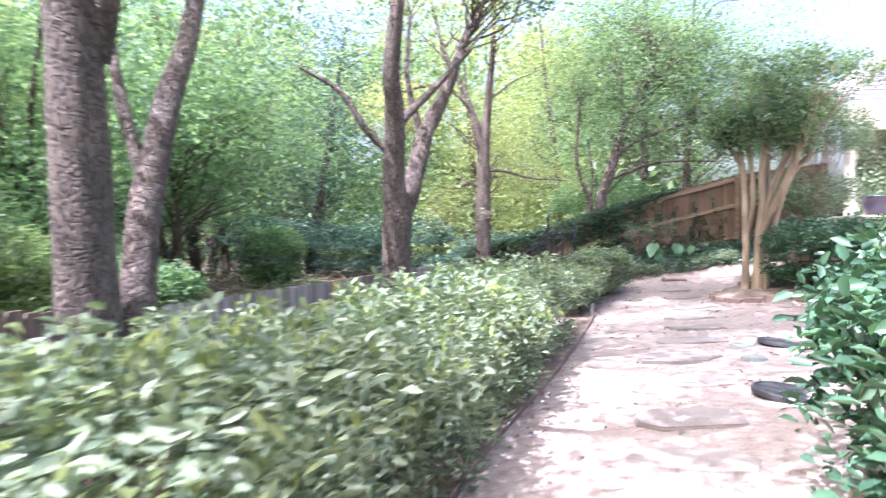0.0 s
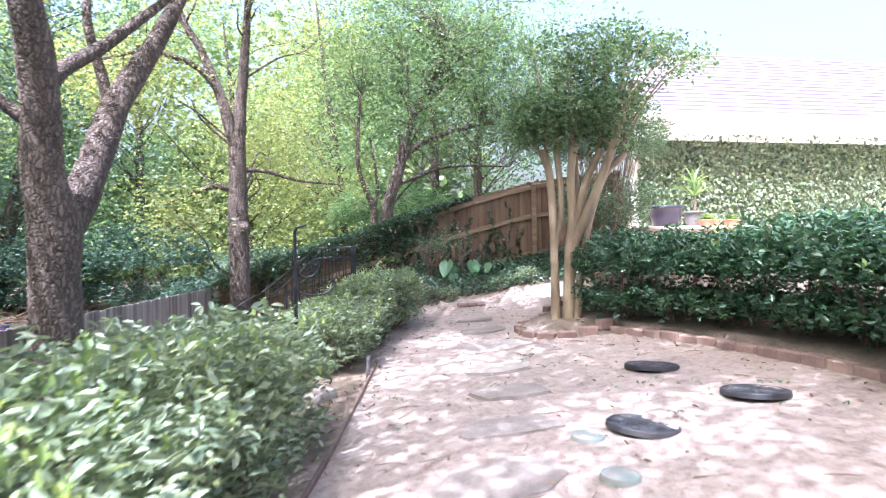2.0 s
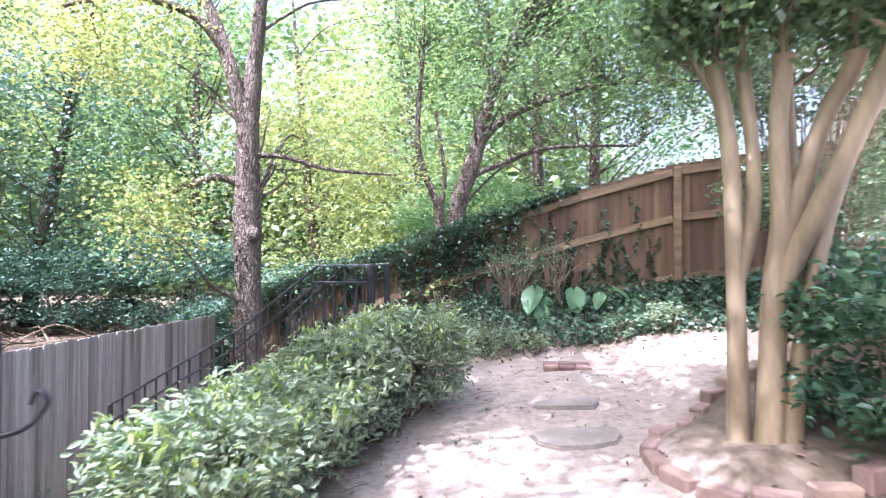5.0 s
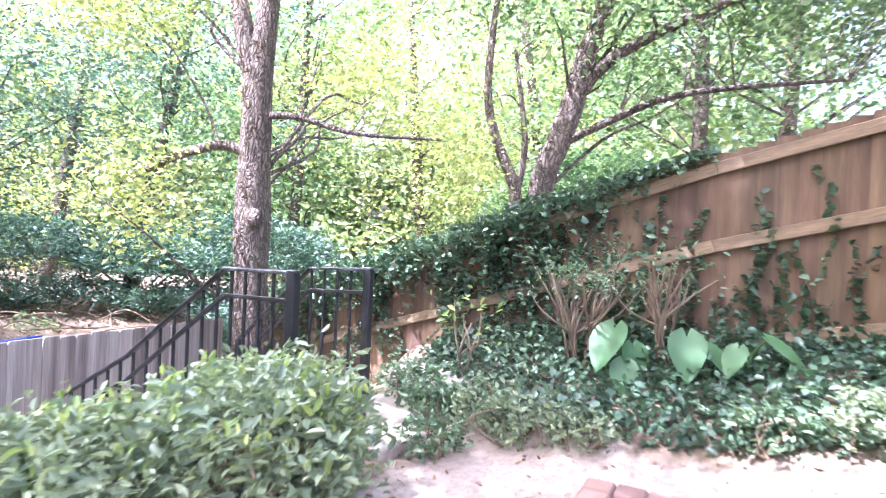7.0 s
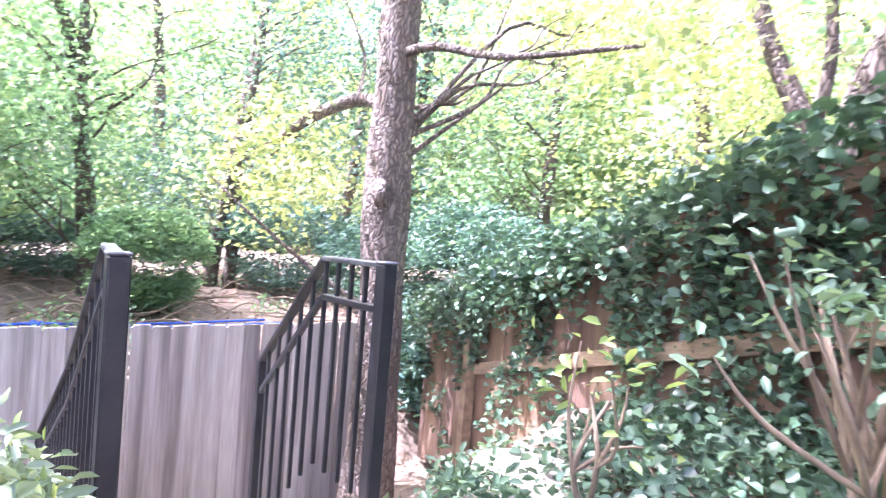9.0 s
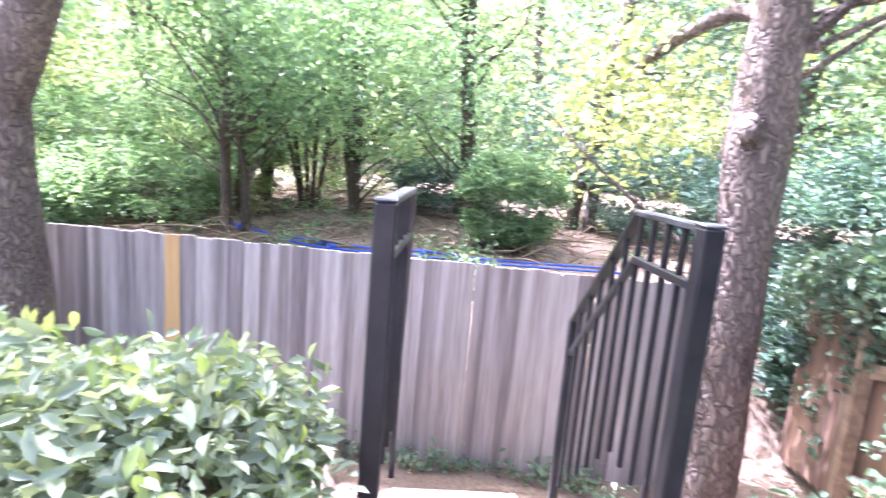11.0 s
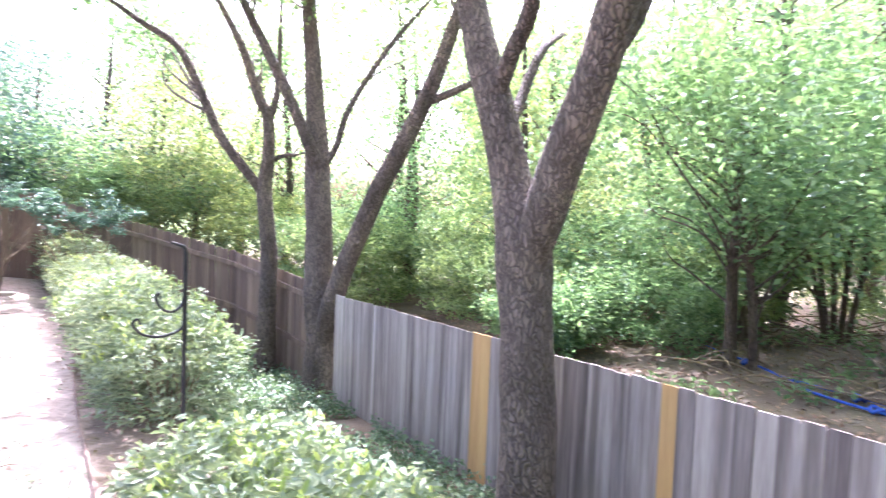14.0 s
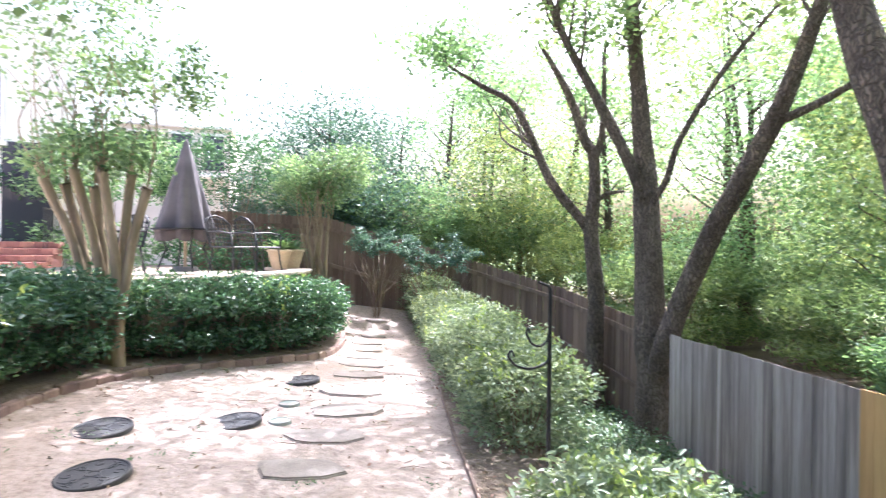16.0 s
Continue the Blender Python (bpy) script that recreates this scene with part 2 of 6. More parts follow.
# ground: sandy trodden dirt on the path, leaf litter and soil elsewhere, by a stored mask
def ground_material():
    m = material("ground_soil", (0.115, 0.085, 0.062), 0.95, (0.19, 0.145, 0.105), 1.7, 26, 0.45, 0.5, 0.03, coords="Object")
    n, l = m.node_tree.nodes, m.node_tree.links
    p = n["Principled BSDF"]
    soil = p.inputs["Base Color"].links[0].from_socket
    tc = n.new("ShaderNodeTexCoord")
    def noise_tex(scale, detail=6, rough=0.6):
        t = n.new("ShaderNodeTexNoise")
        t.inputs["Scale"].default_value, t.inputs["Detail"].default_value, t.inputs["Roughness"].default_value = scale, detail, rough
        l.new(tc.outputs["Object"], t.inputs["Vector"])
        return t.outputs["Fac"]
    def ramp(src, a, ca, b, cb):
        r = n.new("ShaderNodeValToRGB")
        r.color_ramp.elements[0].position, r.color_ramp.elements[1].position = a, b
        r.color_ramp.elements[0].color, r.color_ramp.elements[1].color = (*ca, 1), (*cb, 1)
        l.new(src, r.inputs["Fac"])
        return r.outputs["Color"]
    def mixc(fac, a, b):
        x = n.new("ShaderNodeMix")
        x.data_type = "RGBA"
        l.new(fac, x.inputs["Factor"])
        l.new(a, x.inputs["A"])
        l.new(b, x.inputs["B"])
        return x.outputs["Result"]
    sand = ramp(noise_tex(1.6), 0.35, (0.25, 0.195, 0.165), 0.7, (0.37, 0.305, 0.265))
    dirt = ramp(noise_tex(14, 8, 0.7), 0.35, (0.17, 0.125, 0.10), 0.55, (0.40, 0.325, 0.28))
    x = n.new("ShaderNodeMix")
    x.data_type, x.inputs["Factor"].default_value = "RGBA", 0.5
    l.new(sand, x.inputs["A"])
    l.new(dirt, x.inputs["B"])
    specks = ramp(noise_tex(55, 3), 0.30, (1, 1, 1), 0.36, (0, 0, 0))
    dark = n.new("ShaderNodeRGB")
    dark.outputs[0].default_value = (0.17, 0.12, 0.09, 1)
    sandy = mixc(specks, x.outputs["Result"], dark.outputs[0])
    grass = ramp(noise_tex(20, 4), 0.3, (0.06, 0.12, 0.03), 0.7, (0.16, 0.24, 0.06))
    at = n.new("ShaderNodeAttribute")
    at.attribute_name = "sand"
    edge = n.new("ShaderNodeMath")
    edge.operation = "MULTIPLY_ADD"
    l.new(noise_tex(5, 5), edge.inputs[0])
    edge.inputs[1].default_value, edge.inputs[2].default_value = 0.9, -0.45
    sm = n.new("ShaderNodeMath")
    sm.use_clamp = True
    l.new(at.outputs["Fac"], sm.inputs[0])
    l.new(edge.outputs[0], sm.inputs[1])
    sharp = ramp(sm.outputs[0], 0.4, (0, 0, 0), 0.6, (1, 1, 1))
    at2 = n.new("ShaderNodeAttribute")
    at2.attribute_name = "lawn"
    c = mixc(at2.outputs["Fac"], soil, grass)
    c = mixc(sharp, c, sandy)
    l.new(c, p.inputs["Base Color"])
    return m


M_ground = ground_material()

# ---------------------------------------------------------------- helpers for building
def array_mesh(name, verts, faces, mat, smooth=False):
    """A mesh from numpy arrays; faces is an (n, k) array."""
    me = bpy.data.meshes.new(name)
    verts = np.asarray(verts, dtype=np.float32)
    faces = np.asarray(faces, dtype=np.int32)
    nf, k = faces.shape
    me.vertices.add(len(verts))
    me.vertices.foreach_set("co", verts.ravel())
    me.loops.add(nf * k)
    me.loops.foreach_set("vertex_index", faces.ravel())
    me.polygons.add(nf)
    me.polygons.foreach_set("loop_start", np.arange(0, nf * k, k, dtype=np.int32))
    me.polygons.foreach_set("loop_total", np.full(nf, k, dtype=np.int32))
    if smooth:
        me.polygons.foreach_set("use_smooth", np.ones(nf, dtype=bool))
    me.update(calc_edges=True)
    me.validate()
    me.materials.append(mat)
    return me


def thing(name, at=(0, 0, 0), label="", category="", group="", kind=""):
    e = new(name)
    e.location = at
    e.empty_display_size = 0.1
    return tagged(e, label, category, group, kind)


def child(ob, parent, label=""):
    ob.parent = parent
    if label:
        ob["label"] = label
    return ob


def part(name, bm, mat, parent, label="", smooth=False):
    me = bpy.data.meshes.new(name)
    bm.to_mesh(me)
    bm.free()
    me.materials.append(mat)
    if smooth:
        me.polygons.foreach_set("use_smooth", np.ones(len(me.polygons), dtype=bool))
    ob = new(name, me)
    return child(ob, parent, label) if parent else ob


def solid(bm, size, at=(0, 0, 0), rot=None, bevel=0.0):
    """A box of that size, bevelled, added to bm."""
    m = Matrix.Translation(at) @ (rot or Matrix.Identity(4)) @ Matrix.Diagonal((*size, 1))
    made = bmesh.ops.create_cube(bm, size=1, matrix=m)
    if bevel:
        edges = list({e for v in made["verts"] for e in v.link_edges})
        bmesh.ops.bevel(bm, geom=edges, offset=bevel, segments=1, affect="EDGES", profile=0.7)
    return bm


def tubes(paths, sides=8, wobble=0.0, rng=None):
    """Verts and quads of tapered tubes; each path is a list of (point, radius)."""
    vs, fs, base = [], [], 0
    for path in paths:
        pts = np.array([p for p, _ in path], float)
        rad = [r for _, r in path]
        n = len(pts)
        tang = np.gradient(pts, axis=0)
        tang /= np.linalg.norm(tang, axis=1)[:, None] + 1e-9
        ref = np.array([1.0, 0.2, 0.1]) if abs(tang[0][0]) < 0.8 else np.array([0.1, 1.0, 0.2])
        for i in range(n):
            a = np.cross(tang[i], ref)
            a /= np.linalg.norm(a)
            b = np.cross(tang[i], a)
            for k in range(sides):
                ang = 2 * math.pi * k / sides
                r = rad[i]
                if wobble:
                    r *= 1 + wobble * noise.noise(Vector(pts[i] * 1.7) + Vector((math.cos(ang), math.sin(ang), base * 0.01)) * 1.3)
                vs.append(pts[i] + r * (math.cos(ang) * a + math.sin(ang) * b))
        for i in range(n - 1):
            for k in range(sides):
                q = base + i * sides + k
                q2 = base + i * sides + (k + 1) % sides
                fs.append((q, q2, q2 + sides, q + sides))
        base += n * sides
    return np.array(vs), np.array(fs)


def curve_points(ctrl, steps=8):
    """Smooth points and radii through control rows (x, y, z, r)."""
    c = np.array(ctrl, float)
    out = []
    for i in range(len(c) - 1):
        p0, p1, p2, p3 = c[max(i - 1, 0)], c[i], c[i + 1], c[min(i + 2, len(c) - 1)]
        for s in range(steps):
            t = s / steps
            q = 0.5 * (2 * p1 + (p2 - p0) * t + (2 * p0 - 5 * p1 + 4 * p2 - p3) * t * t + (3 * p1 - p0 - 3 * p2 + p3) * t ** 3)
            out.append((q[:3], max(q[3], 0.002)))
    out.append((c[-1][:3], c[-1][3]))
    return out


def leaves(centers, size, rng, aspect=0.5, up=0.5, folded=False, spread=0.35, along=None):
    """Leaf blades at those points: verts and quads. up: how far the blades face upward; along: axis directions."""
    n = len(centers)
    L = size * (1 + spread * (rng.random(n) * 2 - 1))
    ax = rng.normal(size=(n, 3)) * np.array([1, 1, 0.55])
    if along is not None:
        ax = ax * 0.45 + along
    ax /= np.linalg.norm(ax, axis=1)[:, None] + 1e-9
    nr = rng.normal(size=(n, 3)) + np.array([0, 0, up * 3])
    sd = np.cross(ax, nr)
    sd /= np.linalg.norm(sd, axis=1)[:, None] + 1e-9
    nn = np.cross(sd, ax)
    L, W = L[:, None], (L * aspect * 0.5)[:, None]
    base = centers - ax * L * 0.5
    tip = centers + ax * L * 0.5 - nn * L * 0.12
    if not folded:
        mid = centers + ax * L * 0.02
        v = np.stack([base, mid + sd * W, tip, mid - sd * W], 1).reshape(-1, 3)
        f = np.arange(n * 4).reshape(n, 4)
        return v, f
    a1, a2 = centers - ax * L * 0.18, centers + ax * L * 0.2
    lift = nn * W * 0.45
    v = np.stack([base, a1 + sd * W * 0.9 + lift, a2 + sd * W * 0.85 + lift * 0.8, tip, a2 - sd * W * 0.85 + lift * 0.8, a1 - sd * W * 0.9 + lift], 1).reshape(-1, 3)
    o = np.arange(n)[:, None] * 6
    f = np.concatenate([o + np.array([[0, 1, 2, 3]]), o + np.array([[0, 3, 4, 5]])], 0)
    return v, f


def clumps(rng, centers, per, radius, flat=0.7):
    """Points scattered in clumps round the centres."""
    c = np.repeat(np.asarray(centers), per, axis=0)
    d = rng.normal(size=(len(c), 3)) * np.array([1, 1, flat]) * radius * 0.55
    return c + d


def mesh_child(name, verts, faces, mat, parent, label="", smooth=False):
    ob = new(name, array_mesh(name, verts, faces, mat, smooth))
    return child(ob, parent, label)


def lerp_table(table, x):
    return float(np.interp(x, [a for a, _ in table], [b for _, b in table]))


def smooth01(a):
    a = min(max(a, 0.0), 1.0)
    return a * a * (3 - 2 * a)

# ---------------------------------------------------------------- the lie of the land
PATH_LEFT = [(-6, 0.1), (-1, 0.15), (2.5, 0.68), (4.4, 1.15), (5.7, 1.42), (7.9, 1.83), (11.6, 2.4), (13, 2.6)]
CURB = [(1.7, -3.0), (1.75, -1.2), (1.95, 0.6), (2.45, 1.95), (3.38, 2.68), (4.36, 3.32), (5.1, 4.4), (5.36, 5.4), (5.3, 6.5), (5.1, 7.5), (4.75, 8.35)]
FENCE_BASE = [(-1.0, -0.85), (0.0, -0.6), (0.9, -0.05), (1.6, 0.42), (2.7, 0.62), (4.4, 0.78), (5.0, 0.87), (6.5, 1.05)]


def fence_x(y):
    return -1.55 + 0.1465 * (y - 9.57)


def back_fence_y(x):
    return 13.06 - 0.32 * (x - 3.88)


def curb_x(y):
    return float(np.interp(y, [c[1] for c in CURB], [c[0] for c in CURB]))


def ground_z(x, y):
    """Height of the ground."""
    s = 0.035 + 0.085 * (min(max(x, -2.5), 6.0) - 3.4)
    s += 0.16 * smooth01((y - 9.6) / 1.8) * smooth01((x - 0.8) / 1.2)
    s += 0.42 * smooth01((-0.6 - y) / 2.2)
    d = lerp_table(PATH_LEFT, y) - 0.75 - x
    drop = smooth01(d / 1.9) * (0.72 if y > 1 else 0.72 * smooth01((y + 2.5) / 3.5))
    z = s - drop
    if -1.3 < x < 1.9 and 10.9 < y < 13.8:                     # stair well down to the low ground
        z -= 0.22 * smooth01((1.9 - x) / 1.5)
    fx = fence_x(y)
    if x < fx:                                                  # low woodland floor beyond the boards
        k = smooth01((fx - x) / 1.2)
        far = -0.28 + 0.02 * min(max(fx - x, 0), 25)
        z = z * (1 - k) + far * k
    if y < 9 and x > curb_x(y):
        z += 0.10 * smooth01((x - curb_x(y)) / 0.12)
    if x > 4.1 and y >= 9:
        z += 0.12 * smooth01((x - 4.1) / 0.6)
    z += 0.17 * smooth01((0.78 - math.hypot(x - 4.42, y - 8.95)) / 0.42)      # mound inside the brick ring
    by = back_fence_y(x)
    edge = by - 1.75
    if x > 1.5 and y > edge:
        fb = lerp_table(FENCE_BASE, x)
        k = min((y - edge) / 1.75, 1.0)
        z = z + (fb - z) * smooth01(k) + 0.0
    z += 0.018 * noise.noise(Vector((x * 1.1, y * 1.1, 0))) + 0.008 * noise.noise(Vector((x * 4, y * 4, 3)))
    return z


def path_mask(x, y):
    left = x - lerp_table(PATH_LEFT, y)
    right = (curb_x(y) if y < 8.4 else lerp_table([(8.4, 4.0), (9.2, 3.95), (9.8, 4.4), (10.6, 5.2), (13, 6)], y)) - x
    top = (back_fence_y(x) - 1.3) - y
    low = y + 3.2
    d = min(left, right, top, low)
    return min(max(0.5 + d * 1.6, 0), 1)


def build_ground():
    xs = np.concatenate([[-400, -200, -110, -70, -45, -32, -24, -18, -14, -11.5], np.arange(-9.5, -2.6, 0.5), np.arange(-2.6, 6.6, 0.11), np.arange(6.7, 12, 0.5), [13, 15, 18, 24, 34, 50, 90, 180, 400]])
    ys = np.concatenate([[-400, -200, -110, -70, -45, -32, -24, -18, -14, -11, -9, -7.5, -6.5, -5.5], np.arange(-4.8, 14.6, 0.11), np.arange(15, 20, 0.6), [21, 23, 26, 30, 36, 48, 80, 160, 400]])
    nx, ny = len(xs), len(ys)
    v = np.array([(x, y, ground_z(x, y)) for y in ys for x in xs])
    i = np.arange(nx - 1)[None, :] + (np.arange(ny - 1) * nx)[:, None]
    f = np.stack([i, i + 1, i + 1 + nx, i + nx], -1).reshape(-1, 4)
    me = array_mesh("ground", v, f, M_ground, True)
    a = me.attributes.new("sand", "FLOAT", "POINT")
    a.data.foreach_set("value", np.array([path_mask(x, y) if -3 < x < 8 and -6 < y < 15 else 0 for x, y, _ in v], dtype=np.float32))
    b = me.attributes.new("lawn", "FLOAT", "POINT")
    b.data.foreach_set("value", np.array([smooth01((-x - 9) / 4) * 0.8 * smooth01((8 - y) / 4) for x, y, _ in v], dtype=np.float32))
    return tagged(new("ground", me), "dirt ground with a pale trodden path, soil and leaf litter", "ground", kind="structure")


build_ground()

# ---------------------------------------------------------------- fences (boards are added at the end of the file)
def board_mesh(name, w, t, mat, ear=0.0):
    """A fence board one metre high, standing on its origin, with clipped corners where ear is given."""
    bm = bmesh.new()
    pts = [(-w / 2, 0), (w / 2, 0), (w / 2, 1 - ear), (w / 2 - ear * 0.8, 1), (-w / 2 + ear * 0.8, 1), (-w / 2, 1 - ear)] if ear else [(-w / 2, 0), (w / 2, 0), (w / 2, 1), (-w / 2, 1)]
    f = bm.faces.new([bm.verts.new((x, -t / 2, z)) for x, z in pts])
    ext = bmesh.ops.extrude_face_region(bm, geom=[f])
    bmesh.ops.translate(bm, vec=(0, t, 0), verts=[g for g in ext["geom"] if isinstance(g, bmesh.types.BMVert)])
    bmesh.ops.recalc_face_normals(bm, faces=bm.faces)
    me = bpy.data.meshes.new(name)
    bm.to_mesh(me)
    bm.free()
    me.materials.append(mat)
    return me


def run_of_boards(parent, name, p0, p1, top0, top1, base, mesh_for, pitch, rng, lean=0.004):
    """Boards in a row from p0 to p1 (plan), each an object of its own under parent."""
    p0, p1 = np.array(p0, float), np.array(p1, float)
    L = np.linalg.norm(p1 - p0)
    n = max(math.ceil(L / pitch), 1)
    yaw = math.atan2(p1[1] - p0[1], p1[0] - p0[0])
    for i in range(n):
        s = (i + 0.5) / n
        x, y = p0 + (p1 - p0) * s
        zt = top0 + (top1 - top0) * s + rng.uniform(-0.008, 0.008)
        zb = base(x, y)
        ob = new(name, mesh_for(i, n))
        ob.parent = parent
        ob.matrix_local = Matrix.Translation((x, y, zb)) @ Matrix.Rotation(yaw + rng.uniform(-0.004, 0.004), 4, "Z") @ Matrix.Rotation(rng.uniform(-lean, lean), 4, "Y") @ Matrix.Translation((0, rng.uniform(-0.004, 0.004), 0)) @ Matrix.Diagonal((1, 1, zt - zb, 1))


def beam(name, a, b, w, h, mat, parent, label="", bevel=0.004):
    """A straight squared timber or bar between two points."""
    a, b = Vector(a), Vector(b)
    d = b - a
    rot = d.to_track_quat("X", "Z").to_matrix().to_4x4()
    bm = bmesh.new()
    solid(bm, (d.length, w, h), (0, 0, 0), None, bevel)
    me_ob = part(name, bm, mat, parent, label)
    me_ob.matrix_basis = Matrix.Translation((a + b) / 2) @ rot
    return me_ob


def back_top(x):
    return lerp_table([(-1.0, 0.55), (2.7, 1.70), (4.2, 2.17), (5.3, 2.45), (6.9, 2.62)], x)


fence_grey = thing("fence_grey", label="weathered grey dog-eared board fence with a few new yellow boards", category="fence", kind="structure")
fence_brown = thing("fence_brown", label="brown board fence stepping up the slope, grown with ivy", category="fence", kind="structure")
fence_dark = thing("fence_dark", label="dark brown board fence closing the yard behind the path", category="fence", kind="structure")


def brown_point(x, off, z):
    n = Vector((0.32, 1.0, 0)).normalized()
    return Vector((x, back_fence_y(x), z)) - n * off


for off, h in ((0.10, 0.09), (0.66, 0.09), (1.38, 0.09)):
    for xa, xb in ((2.7, 4.2), (4.2, 5.25), (5.35, 6.7), (0.2, 2.7)):
        beam("fence_rail", brown_point(xa, 0.03, back_top(xa) - off), brown_point(xb, 0.03, back_top(xb) - off), 0.04, h, M_railwood, fence_brown)
for x in (6.75, 5.3, 0.15):
    zb = lerp_table(FENCE_BASE, x) - 0.35
    bm = bmesh.new()
    solid(bm, (0.09, 0.09, back_top(x) - 0.05 - zb), (0, 0, 0), None, 0.005)
    ob = part("fence_post", bm, M_railwood, fence_brown)
    ob.matrix_local = Matrix.Translation(brown_point(x, 0.06, (back_top(x) - 0.05 + zb) / 2)) @ Matrix.Rotation(-0.31, 4, "Z")
DARK = [((-2.60, 3.3), 0.5), ((-2.66, 0.1), 0.86), ((-1.0, -2.2), 1.5), ((1.9, -3.0), 2.35), ((5.0, -3.7), 2.5)]
for (a, za), (b, zb) in zip(DARK, DARK[1:]):
    for off in (0.25, 1.1):
        beam("fence_rail", (a[0] + 0.03, a[1] + 0.03, za - off), (b[0] + 0.03, b[1] + 0.03, zb - off), 0.04, 0.09, M_darkwood, fence_dark)

# ---------------------------------------------------------------- iron handrails and stone stair
def handrail(label, newel, corner, slope, ends_with_post):
    rail = thing("handrail", newel[0:2] + (newel[2] - 1.2,), label, "handrail", "handrails of the stair")
    inv = Matrix.Translation(rail.location).inverted()

    def put(ob):
        ob.matrix_basis = inv @ ob.matrix_basis
        return ob
    bm = bmesh.new()
    solid(bm, (0.062, 0.062, 1.5), (0, 0, 0), None, 0.006)
    post = part("newel_post", bm, M_iron, rail)
    post.matrix_basis = Matrix.Translation((newel[0], newel[1], newel[2] - 0.75))
    put(post)
    bm = bmesh.new()
    solid(bm, (0.066, 0.066, 0.01), (0, 0, 0), None, 0.004)
    cap = part("post_cap", bm, M_ironsheen, rail, "metal post cap with its pale reflection put into the colour")
    cap.matrix_basis = Matrix.Translation((newel[0], newel[1], newel[2] + 0.006))
    put(cap)
    pts = [Vector(newel) + Vector((-0.03, 0, -0.005)), Vector(corner)] + [Vector(p) for p in slope]
    for a, b in zip(pts, pts[1:]):
        # level lengths take the iron with the painted sheen, sloping ones the plain black
        put(beam("top_rail", a, b, 0.05, 0.022, M_ironsheen if a.z - b.z < 0.05 else M_iron, rail, bevel=0.005))
        put(beam("lower_rail", a + Vector((0, 0, -0.17)), b + Vector((0, 0, -0.17)), 0.03, 0.028, M_iron, rail))
    total = newel[0] - slope[-1][0]
    n = int(total / 0.115)
    xs = [p.x for p in reversed(pts)]
    zs = [p.z for p in reversed(pts)]
    ys = [p.y for p in reversed(pts)]
    for i in range(1, n + 1):
        x = newel[0] - 0.03 - 0.115 * i
        if x < slope[-1][0] - 0.001:
            break
        z, y = float(np.interp(x, xs, zs)), float(np.interp(x, xs, ys))
        zb = max(z - 0.92, ground_z(x, y) - 0.02)
        put(beam("baluster", (x, y, zb), (x, y, z - 0.012), 0.018, 0.018, M_iron, rail, bevel=0.002))
    e = slope[-1]
    if ends_with_post:
        put(beam("end_post", (e[0], e[1], e[2] - 1.25), (e[0], e[1], e[2] + 0.005), 0.042, 0.042, M_iron, rail))
    return rail


handrail("black iron handrail with straight balusters beside the stone stair", (1.77, 11.30, 1.235), (1.22, 11.36, 1.225), [(0.42, 11.36, 0.58), (-0.92, 11.36, -0.2)], True)
handrail("short black iron handrail with straight balusters on the stair", (1.82, 12.18, 1.235), (1.32, 12.19, 1.215), [(0.66, 12.2, 0.60)], True)

stair = thing("stone_stair", (1.0, 11.75, -0.6), "pale stone garden stair going down to the fence", "stairs", kind="structure")
for i in range(6):
    bm = bmesh.new()
    solid(bm, (0.36, 0.80, 0.13), (0, 0, 0), None, 0.015)
    for v in bm.verts:
        v.co += noise.noise_vector(v.co * 4 + Vector((i * 3, 0, 0))) * 0.02
    ob = part("tread", bm, M_palestone, stair)
    ob.location = (1.62 - 0.29 * i - 1.0, 0.02, -0.06 - 0.155 * i + 0.6)

# rough pale boulders edging the landing
def boulder(x, y, z, sx, sy, sz, seed, mat, label, name="boulder", group="edging boulders"):
    bm = bmesh.new()
    bmesh.ops.create_icosphere(bm, subdivisions=3, radius=1)
    for v in bm.verts:
        k = 1 + 0.22 * noise.noise(v.co * 1.3 + Vector((seed * 7.1, 0, 0))) + 0.06 * noise.noise(v.co * 4 + Vector((seed, 2, 0)))
        v.co = Vector((max(-0.75, min(0.75, v.co.x * k)) * sx, max(-0.75, min(0.75, v.co.y * k)) * sy, max(-0.6, min(0.62, v.co.z * k)) * sz))
    ob = part(name, bm, mat, None, smooth=True)
    ob.location = (x, y, z)
    ob.rotation_euler = (0, 0, seed * 1.3)
    return tagged(ob, label, "rock", group)


for k, (x, y, sx, sy, sz) in enumerate([(2.18, 11.85, 0.34, 0.26, 0.09), (2.04, 12.3, 0.34, 0.28, 0.14), (2.12, 12.78, 0.36, 0.5, 0.12)]):
    boulder(x, y, ground_z(x, y) + 0.03, sx, sy, sz, k + 1, M_palestone, "pale rough flat boulder edging the stair landing")
for k, (x, y) in enumerate([(1.25, 7.3), (0.9, 7.0), (0.75, 7.6)]):
    boulder(x, y, ground_z(x, y) + 0.02, 0.3, 0.2, 0.12, k + 9, M_stone, "grey rough boulder in the soil behind the hedge")

